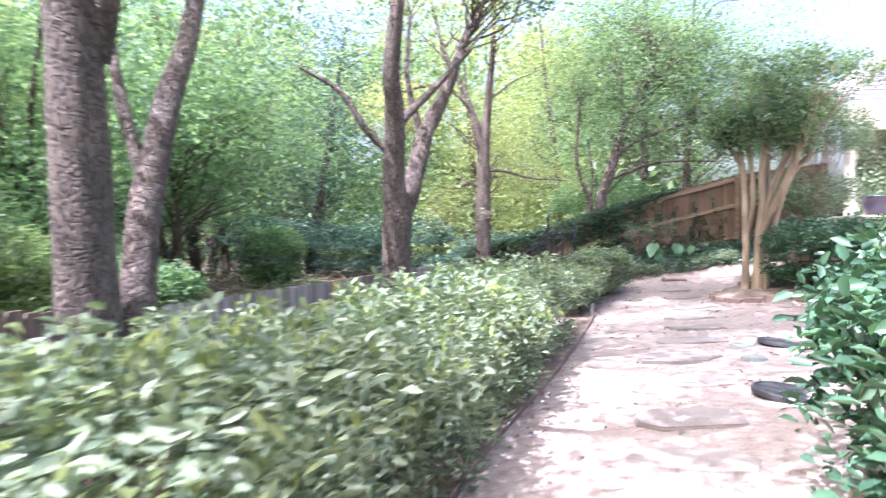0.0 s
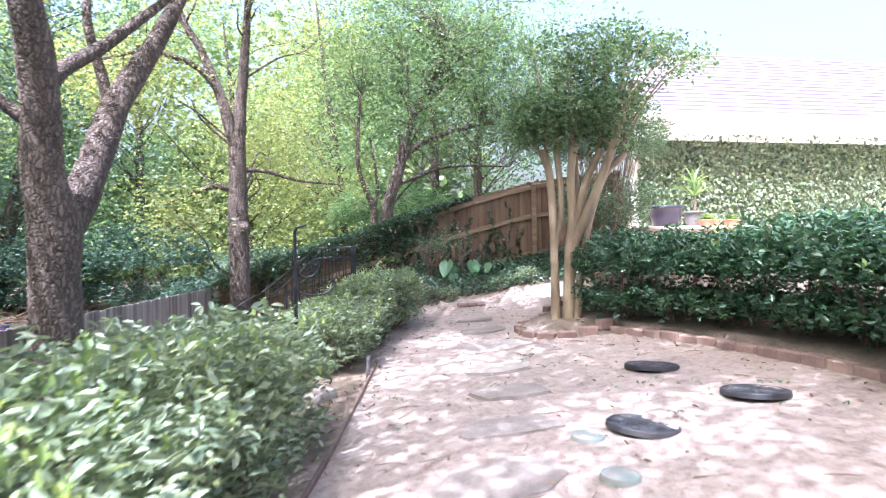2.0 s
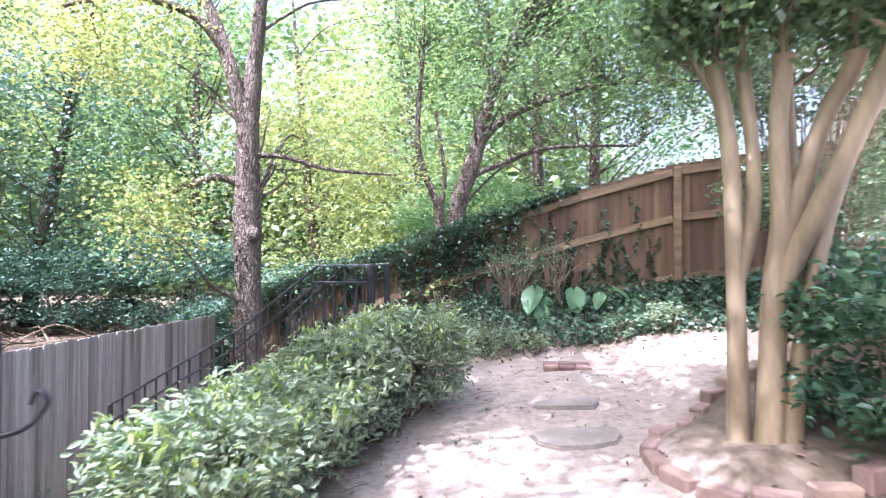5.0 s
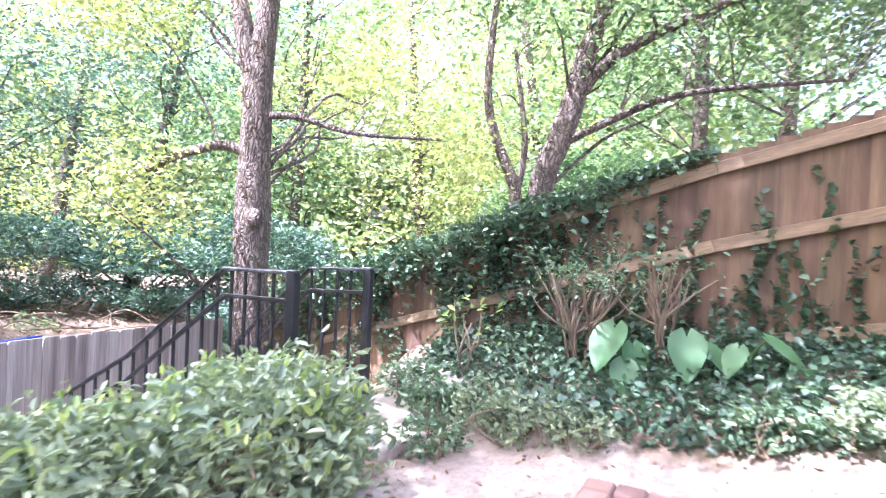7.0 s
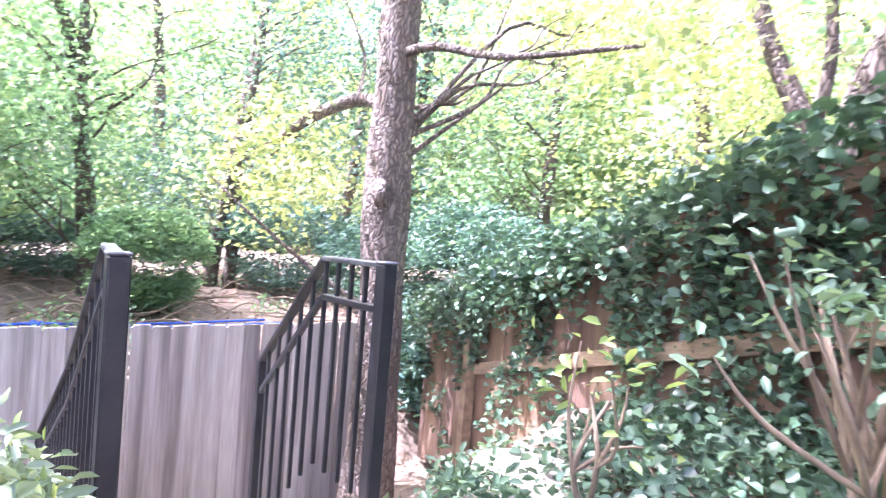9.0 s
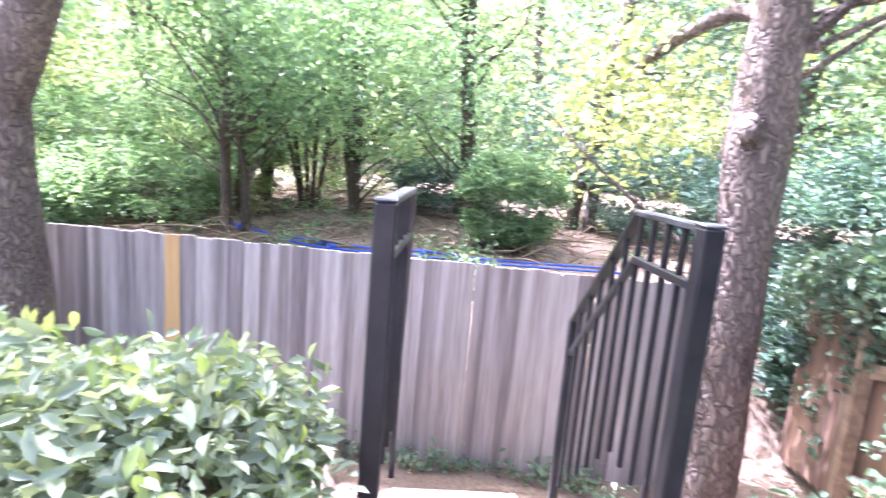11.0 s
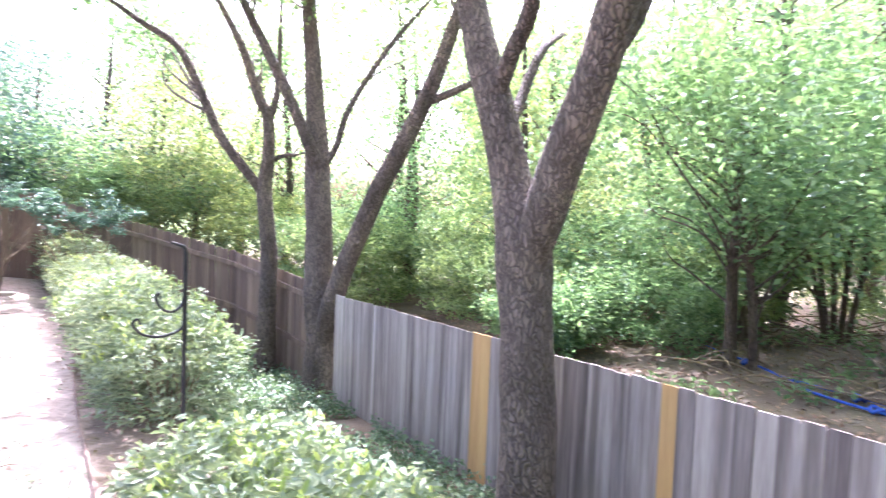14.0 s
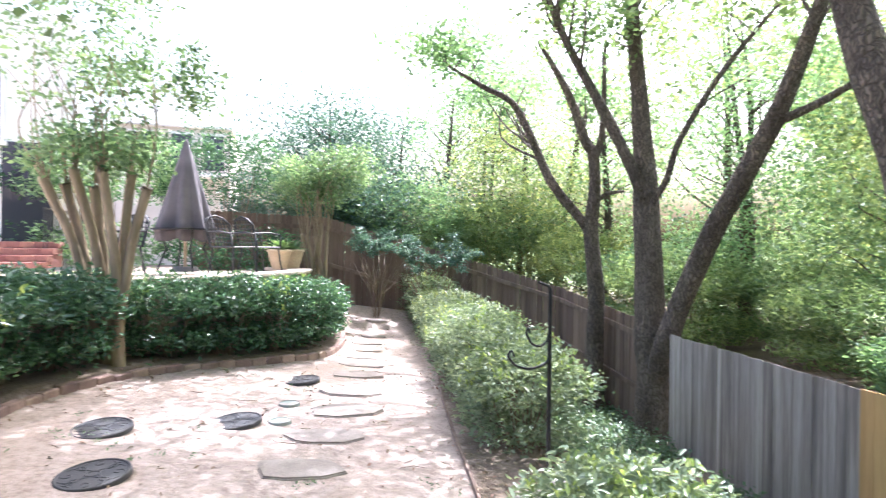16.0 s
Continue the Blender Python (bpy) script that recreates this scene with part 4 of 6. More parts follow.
# ---------------------------------------------------------------- hedges and shrubs
def shrub(name, x, y, rx, ry, h, count, size, mat, seed, label, category="shrub", group="", lift=0.12, aspect=0.42, twigs=14, yaw=0.0, shell=0.55, tips=None):
    """A leafy shrub: twigs from the ground and folded leaves, thickest in an uneven outer shell."""
    rng = np.random.default_rng(seed)
    z0 = ground_z(x, y)
    t = thing(name, (x, y, z0), label, category, group)
    t.rotation_euler = (0, 0, yaw)
    n = count // 7
    d = rng.normal(size=(n, 3))
    d /= np.linalg.norm(d, axis=1)[:, None]
    d[:, 2] = np.abs(d[:, 2]) ** 0.8 * np.sign(d[:, 2] + 0.35)
    r = shell + (1 - shell) * rng.random(n) ** 0.5
    lump = np.array([1 + 0.22 * noise.noise(Vector(q) * 1.9 + Vector((seed * 3.3, 0, 0))) for q in d])
    sq = (np.abs(d[:, 0]) ** 3 + np.abs(d[:, 1]) ** 3 + np.abs(d[:, 2]) ** 3) ** (-1 / 3)
    r = r * lump * sq
    c = np.stack([d[:, 0] * r * rx, d[:, 1] * r * ry, lift + (h - lift) * 0.5 + d[:, 2] * r * (h - lift) * 0.5], 1)
    c = c[c[:, 2] > 0.03]
    out = np.stack([c[:, 0] / rx, c[:, 1] / ry, np.full(len(c), 0.7)], 1)
    p = np.repeat(c, 7, 0) + rng.normal(size=(len(c) * 7, 3)) * size * 0.75
    v, f = leaves(p, size, rng, aspect, 0.45, True, along=np.repeat(out * np.array([1, 1, 0.4]), 7, 0) * 0.45)
    mesh_child("foliage", v, f, mat, t)
    if tips is not None:
        m = len(c) // 9
        q = c[rng.choice(len(c), m, replace=False)]
        q = q[q[:, 2] > h * 0.55]
        q = np.repeat(q, 5, 0) + rng.normal(size=(len(q) * 5, 3)) * size * 0.5 + np.array([0, 0, size * 0.8])
        v, f = leaves(q, size * 0.95, rng, aspect, 0.6, True, along=np.tile(np.array([[0, 0, 0.9]]), (len(q), 1)))
        mesh_child("young_leaves", v, f, tips, t, "fresh light green shoots")
    paths = []
    for k in range(twigs):
        a = rng.uniform(0, 2 * math.pi)
        e = np.array([math.cos(a) * rx * rng.uniform(0.3, 0.85), math.sin(a) * ry * rng.uniform(0.3, 0.85), h * rng.uniform(0.55, 0.9)])
        b = np.array([math.cos(a) * 0.08, math.sin(a) * 0.08, -0.03])
        m = (b + e) / 2 + rng.normal(size=3) * 0.06
        paths.append(curve_points([(*b, 0.011), (*m, 0.008), (*e, 0.003)], 4))
    tagged(mesh_child("twigwork", *tubes(paths, 5), M_twig, t, smooth=True), kind="stuff")
    return t


M_shoot = leaf_material("young_leaf", (0.336, 0.428, 0.149), (0.246, 0.347, 0.121), 0.4, 0.4)
k = 0
for y in np.arange(-2.6, 6.7, 0.78):
    x = lerp_table(PATH_LEFT, y) - (0.50 if y < 4 else 0.6)
    k += 1
    near = y > 1.5
    shrub("azalea_bush", x + random.uniform(-0.06, 0.06), y, 0.66 if y < 2.2 else 0.58, 0.62, 1.08 + random.uniform(-0.06, 0.06) - (0.12 if y > 5.5 else 0.03), 4300, 0.062, M_azalea, 100 + k,
          "grey-green azalea bush in the clipped hedge along the path", "bush", "azalea hedge", tips=M_shoot if near else M_yellowleaf, aspect=0.40, lift=0.04)
for x, y, rx, ry, h in ((1.38, 8.45, 0.52, 0.5, 0.66), (1.52, 9.2, 0.56, 0.55, 0.7), (1.78, 9.85, 0.5, 0.48, 0.84), (1.5, 10.3, 0.42, 0.38, 0.58), (2.22, 10.4, 0.52, 0.44, 0.86), (2.0, 10.84, 0.42, 0.32, 0.76)):
    k += 1
    shrub("azalea_bush", x, y, rx, ry, h, 4600, 0.06, M_azalea, 100 + k, "grey-green azalea bush by the stair", "bush", "azalea hedge", tips=M_shoot, aspect=0.40)
# dark laurel hedge between curb and terrace
hl = np.array(smooth_line([(2.35, -1.6), (2.4, -0.5), (2.52, 0.8), (2.8, 1.75), (3.5, 2.3), (4.4, 2.85), (5.2, 3.6), (5.75, 4.7), (5.87, 5.9), (5.77, 7.0), (5.45, 7.95), (4.98, 8.75)], 6))
ha = np.concatenate([[0], np.cumsum(np.linalg.norm(np.diff(hl, axis=0), axis=1))])
for s in np.arange(0.3, ha[-1], 0.72):
    x, y = np.interp(s, ha, hl[:, 0]), np.interp(s, ha, hl[:, 1])
    if math.hypot(x - 4.98, y - 3.45) < 0.5:
        x, y = x + 0.3, y - 0.3
    k += 1
    shrub("laurel_bush", x, y, 0.62, 0.62, 1.03 - (0.26 if y < 0.7 else 0) + random.uniform(-0.04, 0.05), 4300, 0.068, M_laurel, 100 + k, "glossy dark green laurel bush in the hedge below the terrace", "bush", "laurel hedge", tips=M_shoot if k % 3 == 0 else M_cover, aspect=0.50, lift=0.10)

# ---------------------------------------------------------------- trees
def branch_to(rng, a, b, r0, r1, sag=0.0):
    a, b = np.array(a, float), np.array(b, float)
    L = np.linalg.norm(b - a)
    m1 = a + (b - a) * 0.35 + rng.normal(size=3) * L * 0.06 + np.array([0, 0, L * 0.05])
    m2 = a + (b - a) * 0.7 + rng.normal(size=3) * L * 0.06 + np.array([0, 0, L * 0.04 - sag])
    return curve_points([(*a, r0), (*m1, r0 * 0.7 + r1 * 0.3), (*m2, r0 * 0.35 + r1 * 0.65), (*b, r1)], 4)


def tree(name, base, stems, crown, count, size, mat, seed, label, bark=None, category="tree", group="", per=26, clump=0.45, aspect=0.55, twig_every=6, flat=0.7, gaps=0.55):
    """A tree: stems as control rows (x, y, z, r) in world metres; crown as ellipsoids (x, y, z, rx, ry, rz, share)."""
    rng = np.random.default_rng(seed)
    t = thing(name, base, label, category, group)
    off = np.array(base, float)
    paths = [curve_points(s, 6) for s in stems]
    flatpts = [(p, r) for pa in paths for p, r in pa]
    fp = np.array([p for p, _ in flatpts])
    fr = np.array([r for _, r in flatpts])
    total = sum(c[6] for c in crown)
    cents = []
    for cx, cy, cz, rx, ry, rz, share in crown:
        n = max(int(count * share / total / per), 1)
        d = rng.normal(size=(n, 3))
        d /= np.linalg.norm(d, axis=1)[:, None]
        rr = rng.random(n) ** 0.45
        cents.append(np.array([cx, cy, cz]) + d * rr[:, None] * np.array([rx, ry, rz]))
    cents = np.concatenate(cents)
    keep = np.array([noise.noise(Vector(c) * gaps + Vector((seed, 0, 0))) > -0.22 for c in cents])
    cents = cents[keep]
    twigs = []
    for i, c in enumerate(cents[::twig_every]):
        flat_gap = np.linalg.norm(fp[:, :2] - c[:2], axis=1)
        j = int(np.argmin(flat_gap + 1.1 * np.abs(c[2] - 0.75 * flat_gap - fp[:, 2])))          # boughs rise from where they leave the stem
        if np.linalg.norm(fp[j] - c) < 3.2:
            twigs.append(branch_to(rng, fp[j], c, min(fr[j] * 0.4, 0.026), 0.004))
    for i, pa in enumerate(paths):
        big = pa[0][1] > 0.03
        v, f = tubes([[(np.array(p) - off, r) for p, r in pa]], 14 if big else 6, 0.10)
        mesh_child("trunk" if i == 0 else "stem" if big else "shoot", v, f, bark or M_bark, t, smooth=True)
    if twigs:
        v, f = tubes([[(p - off, r) for p, r in pa] for pa in twigs], 5)
        tagged(mesh_child("branchwork", v, f, bark or M_bark, t, smooth=True), kind="stuff")
    p = clumps(rng, cents, per, clump, flat)
    v, f = leaves(p, size, rng, aspect, 0.35)
    mesh_child("crown", v - off, f, mat, t)
    return t


OG = ground_z(-1.25, 8.35)
tree("oak_tree", (-1.26, 8.35, OG), [
    [(-1.26, 8.36, OG - 0.15, 0.33), (-1.26, 8.35, OG + 0.2, 0.265), (-1.25, 8.29, 0.3, 0.235), (-1.24, 8.25, 0.9, 0.23), (-1.2, 8.21, 1.45, 0.245), (-1.23, 8.06, 1.95, 0.185), (-1.18, 7.9, 2.6, 0.165), (-1.14, 7.73, 3.1, 0.15), (-1.13, 7.56, 3.7, 0.13), (-0.9, 7.4, 5.2, 0.09), (-0.5, 7.2, 7.0, 0.04)],
    [(-1.19, 8.28, 1.35, 0.17), (-1.10, 8.48, 1.72, 0.17), (-1.04, 8.63, 2.05, 0.165), (-0.93, 9.0, 2.8, 0.15), (-0.81, 9.2, 3.2, 0.14), (-0.62, 9.5, 3.75, 0.115), (-0.4, 10.2, 4.8, 0.08), (0.0, 11.0, 6.4, 0.04)],
    [(-1.16, 7.85, 2.65, 0.085), (-1.05, 8.1, 3.0, 0.075), (-0.8, 8.5, 3.4, 0.065), (-0.1, 9.0, 4.3, 0.035)],
    [(-0.95, 8.95, 2.7, 0.075), (-1.1, 9.2, 3.2, 0.065), (-1.3, 9.3, 4.0, 0.05), (-1.3, 9.6, 5.2, 0.03)],
    [(-1.2, 7.95, 2.35, 0.06), (-1.6, 7.8, 2.75, 0.055), (-2.0, 7.75, 3.35, 0.045), (-2.6, 7.6, 3.7, 0.025)]],
    # the last five masses hang out of view, added to shade path and fence
    [(-0.6, 7.4, 6.9, 2.6, 2.4, 1.5, 3), (0.2, 10.4, 6.7, 2.3, 2.0, 1.5, 3), (1.0, 8.6, 7.4, 2.3, 2.0, 1.1, 1.5), (-2.6, 9.0, 5.6, 1.7, 2.4, 1.3, 1.5), (1.2, 6.6, 7.4, 2.3, 2.3, 0.9, 6.0), (2.9, 9.7, 7.7, 2.0, 1.6, 0.7, 4.0), (1.2, 11.2, 7.6, 1.5, 1.3, 0.7, 1.5), (3.2, 11.0, 7.4, 1.9, 1.2, 0.6, 4.0), (3.4, 8.3, 7.6, 1.6, 1.4, 0.6, 2.5)], 46000, 0.11, M_oakleaf, 11,
    "forked oak with flaky grey-brown bark beside the fence", group="oaks along the fence")
TG = ground_z(-2.5, 3.4)
tree("oak_tree", (-2.55, 3.4, TG), [
    [(-2.57, 3.36, TG - 0.15, 0.33), (-2.57, 3.33, -0.3, 0.275), (-2.54, 3.27, 0.3, 0.245), (-2.53, 3.23, 1.0, 0.225), (-2.52, 3.19, 1.8, 0.215), (-2.52, 3.13, 2.6, 0.195), (-2.5, 3.04, 3.5, 0.15), (-2.4, 3.0, 4.7, 0.12), (-2.2, 3.1, 5.8, 0.1), (-1.83, 3.4, 7.7, 0.045)],
    [(-2.52, 3.45, -0.3, 0.17), (-2.49, 3.62, 0.1, 0.17), (-2.49, 3.77, 0.45, 0.165), (-2.55, 3.9, 0.85, 0.155), (-2.64, 4.11, 1.4, 0.15), (-2.72, 4.4, 2.0, 0.145), (-2.82, 4.74, 2.6, 0.135), (-2.88, 5.12, 3.2, 0.12), (-2.95, 5.45, 3.9, 0.1), (-3.0, 5.9, 5.0, 0.07), (-3.2, 6.2, 6.4, 0.04)],
    [(-2.42, 3.25, 2.5, 0.11), (-2.23, 3.16, 2.95, 0.095), (-2.01, 3.02, 3.52, 0.09), (-1.74, 2.86, 4.13, 0.08), (-1.31, 2.56, 5.17, 0.06), (-0.6, 2.4, 6.8, 0.03)],
    [(-2.5, 3.3, 2.4, 0.055), (-2.62, 3.48, 2.74, 0.05), (-2.75, 3.58, 3.29, 0.05), (-3.03, 3.77, 3.93, 0.045), (-3.39, 4.02, 4.58, 0.04), (-3.88, 4.37, 5.32, 0.02)],
    [(-2.66, 4.2, 1.55, 0.075), (-2.85, 4.25, 1.9, 0.065), (-3.05, 4.3, 2.5, 0.06), (-3.35, 4.5, 3.3, 0.04)],
    [(-2.9, 5.2, 3.3, 0.06), (-3.1, 5.6, 3.45, 0.05), (-3.5, 6.1, 3.8, 0.03)]],
    # from (0.4, 3.4) on: unseen foliage added overhead to dapple the path with shade
    [(-1.4, 4.2, 7.0, 2.4, 2.2, 1.4, 1.2), (-3.2, 3.6, 4.9, 1.5, 1.5, 0.8, 1.2), (-1.7, 3.0, 5.4, 1.3, 1.2, 0.6, 0.8), (-4.2, 5.0, 6.6, 2.0, 2.0, 1.5, 2), (0.4, 3.4, 6.9, 2.0, 1.7, 1.1, 2.2), (1.0, 1.2, 7.6, 2.2, 1.8, 1.0, 2.2), (1.9, 3.3, 7.8, 1.9, 1.8, 0.8, 3.0), (2.9, 5.2, 8.0, 1.6, 1.6, 0.7, 2.2), (1.5, 2.6, 7.4, 1.8, 1.4, 0.6, 3.4)], 33000, 0.11, M_oakleaf, 12,
    "tall twin-stemmed oak growing at the fence", group="oaks along the fence")
T3 = ground_z(-2.3, 1.95)
tree("oak_tree", (-2.32, 1.97, T3), [
    [(-2.33, 1.97, T3 - 0.15, 0.2), (-2.33, 1.97, -0.33, 0.165), (-2.35, 1.98, 0.8, 0.145), (-2.28, 1.95, 1.61, 0.135), (-2.26, 1.93, 2.1, 0.13), (-2.3, 1.96, 2.62, 0.105), (-2.28, 1.95, 3.32, 0.1), (-2.15, 1.87, 3.61, 0.085), (-1.87, 1.72, 4.48, 0.07), (-1.4, 1.5, 5.4, 0.035)],
    [(-2.25, 1.93, 1.95, 0.09), (-2.09, 1.84, 2.22, 0.085), (-1.64, 1.59, 2.88, 0.08), (-1.33, 1.42, 3.66, 0.07), (-1.02, 1.25, 4.32, 0.06), (-0.52, 0.97, 4.66, 0.045), (0.1, 0.65, 5.1, 0.02)],
    [(-2.28, 1.95, 3.2, 0.065), (-2.42, 2.0, 3.8, 0.055), (-2.45, 2.0, 5.3, 0.03)],
    [(-2.3, 1.96, 2.5, 0.045), (-2.5, 2.05, 2.65, 0.04), (-2.75, 2.2, 2.7, 0.02)]],
    # second mass is set well off the trunk to cast shade on the hedge
    [(0.0, 0.7, 5.3, 0.9, 0.7, 0.5, 1.4), (-2.2, -2.0, 6.2, 1.7, 1.3, 1.0, 3.2), (-1.2, -0.5, 4.9, 1.2, 0.8, 0.5, 1.2), (-2.5, 1.0, 4.6, 0.9, 0.8, 0.6, 1.0)], 8000, 0.11, M_woodleaf, 13,
    "slender two-stemmed oak beside the dark fence", group="oaks along the fence")
KG = ground_z(-0.36, 13.5)
tree("oak_tree", (-0.32, 13.58, KG), [
    [(-0.32, 13.57, KG - 0.2, 0.27), (-0.32, 13.58, -0.3, 0.205), (-0.32, 13.57, 0.8, 0.185), (-0.33, 13.56, 1.6, 0.195), (-0.33, 13.56, 2.3, 0.17), (-0.33, 13.57, 3.2, 0.16), (-0.26, 13.61, 4.0, 0.115), (-0.21, 13.62, 4.5, 0.1), (-0.08, 13.64, 6.2, 0.06), (-0.06, 13.74, 7.4, 0.03)],
    [(-0.34, 13.56, 3.0, 0.115), (-0.46, 13.48, 3.6, 0.105), (-0.58, 13.46, 4.1, 0.095), (-0.94, 13.49, 5.0, 0.075), (-1.26, 13.44, 5.6, 0.06), (-1.66, 13.54, 7.0, 0.03)],
    [(-0.34, 13.56, 2.3, 0.07), (-0.66, 13.46, 2.42, 0.055), (-1.01, 13.24, 2.3, 0.05), (-1.46, 13.04, 2.05, 0.03)],
    [(-0.32, 13.56, 2.75, 0.045), (0.19, 13.54, 2.72, 0.035), (0.84, 13.64, 2.55, 0.026), (1.74, 13.84, 2.5, 0.012)],
    [(-0.56, 13.46, 4.1, 0.07), (-0.96, 13.24, 4.6, 0.06), (-1.66, 12.94, 4.75, 0.045), (-2.36, 12.64, 4.5, 0.025)]],
    [(-1.2, 13.8, 6.9, 2.2, 2.2, 1.6, 3), (0.6, 14.2, 6.6, 1.9, 1.9, 1.5, 2), (-2.2, 13.2, 4.3, 1.3, 1.2, 0.8, 1.6), (1.2, 14.0, 2.6, 1.2, 0.9, 0.6, 1.0), (-1.3, 12.9, 1.9, 0.7, 0.7, 0.6, 0.6), (-0.2, 15.5, 3.4, 1.8, 1.3, 1.2, 1.5)], 26000, 0.075, M_yellowleaf, 14,
    "straight oak with a knotted trunk by the stair", group="oaks along the fence", twig_every=16)
# burr on the trunk
for sx, sy, sz, r in ((-0.2, 13.41, 1.64, 0.10),):
    bm = bmesh.new()
    bmesh.ops.create_icosphere(bm, subdivisions=3, radius=r)
    for v in bm.verts:
        v.co *= 1 + 0.25 * noise.noise(v.co * 14)
        v.co.y *= 0.7
    ob = part("burr", bm, M_bark, None, smooth=True)
    ob.location = (sx, sy, sz)
    host = [o for o in scene.objects if o.name.startswith("oak_tree")][-1]
    ob.parent = host
    ob.location = Vector((sx, sy, sz)) - host.location

# spreading tree over the brown fence
tree("spreading_tree", (2.6, 14.6, 0.5), [
    [(2.55, 14.55, 0.3, 0.17), (2.62, 14.5, 2.0, 0.135), (2.8, 14.54, 2.6, 0.13), (2.92, 14.56, 2.98, 0.125), (3.08, 14.6, 3.65, 0.10), (3.5, 14.5, 4.7, 0.07), (4.0, 14.4, 5.7, 0.03)],
    [(2.9, 14.56, 2.95, 0.075), (3.2, 14.55, 3.35, 0.065), (3.75, 14.5, 3.65, 0.055), (4.8, 14.2, 3.9, 0.04), (6.2, 13.7, 3.8, 0.02)],
    [(2.8, 14.54, 2.55, 0.045), (3.3, 14.4, 2.75, 0.04), (4.0, 14.2, 2.95, 0.03), (5.2, 13.8, 2.9, 0.015)],
    [(3.0, 14.58, 3.3, 0.05), (3.15, 14.55, 4.0, 0.04), (3.1, 14.5, 5.2, 0.02)],
    [(2.35, 14.6, 1.6, 0.085), (2.32, 14.6, 2.1, 0.07), (2.08, 14.55, 2.7, 0.055), (2.0, 14.5, 3.3, 0.045), (2.1, 14.5, 4.6, 0.025)],
    [(2.34, 14.6, 2.0, 0.04), (2.42, 14.58, 2.6, 0.035), (2.28, 14.55, 3.6, 0.02)]],
    [(4.4, 14.6, 4.3, 2.4, 1.6, 1.3, 4), (3.2, 14.9, 5.8, 2.0, 1.7, 1.2, 2.4), (6.0, 14.0, 4.0, 1.4, 1.2, 0.9, 2), (1.9, 14.9, 5.0, 1.0, 1.0, 1.2, 0.8), (6.6, 14.2, 5.0, 1.2, 1.1, 0.9, 1.5), (3.6, 15.0, 6.6, 2.2, 1.6, 1.1, 2.6), (5.2, 14.8, 5.8, 1.6, 1.3, 0.9, 2.0)], 44000, 0.075, M_crapeleaf, 15,
    "leaning tree with a wide crown spreading over the fence")


def crape(x, y, seed, tops, knuckle, count, crown, label, r0=0.05, group="crape myrtles"):
    """A crape myrtle: several smooth stems, knuckles where it was cut back, and long thin shoots above."""
    rng = np.random.default_rng(seed)
    z0 = ground_z(x, y)
    stems = []
    cents = []
    feet = [(-0.15, 0.1), (0.0, -0.02), (0.14, -0.05)]
    for i, (dx, dy) in enumerate(tops):
        fx, fy = feet[i * 3 // len(tops)]
        b = (x + fx, y + fy)
        h = knuckle + rng.uniform(-0.14, 0.1)
        lead = i * 3 // len(tops) != (i - 1) * 3 // len(tops) or i == 0
        low = [(b[0], b[1], z0 - 0.1, r0 * 1.15), (b[0] + 0.01, b[1], z0 + h * 0.2, r0)] if lead else []
        stems.append(low + [(b[0] + dx * 0.08, b[1] + dy * 0.08, z0 + h * 0.38, r0 * 0.92), (b[0] + (dx - fx) * 0.5, b[1] + (dy - fy) * 0.5, z0 + h * 0.72, r0 * 0.75), (x + dx, y + dy, z0 + h, r0 * 0.8), (x + dx * 1.03, y + dy * 1.03, z0 + h + 0.06, r0 * 0.95)])
        for j in range(4):
            L = rng.uniform(0.9, 1.7)
            e = (x + dx * 1.2 + rng.normal() * 0.3, y + dy * 1.2 + rng.normal() * 0.3, z0 + h + L)
            stems.append([(x + dx, y + dy, z0 + h, 0.013), (x + dx * 1.1 + rng.normal() * 0.06, y + dy * 1.1 + rng.normal() * 0.06, z0 + h + L * 0.5, 0.009), (*e, 0.004)])
    t = tree("crape_myrtle", (x, y, z0), stems, crown, count, 0.075, M_crapeleaf, seed, label, M_crapebark, "tree", group, per=22, clump=0.2, twig_every=4, gaps=1.7)
    return t


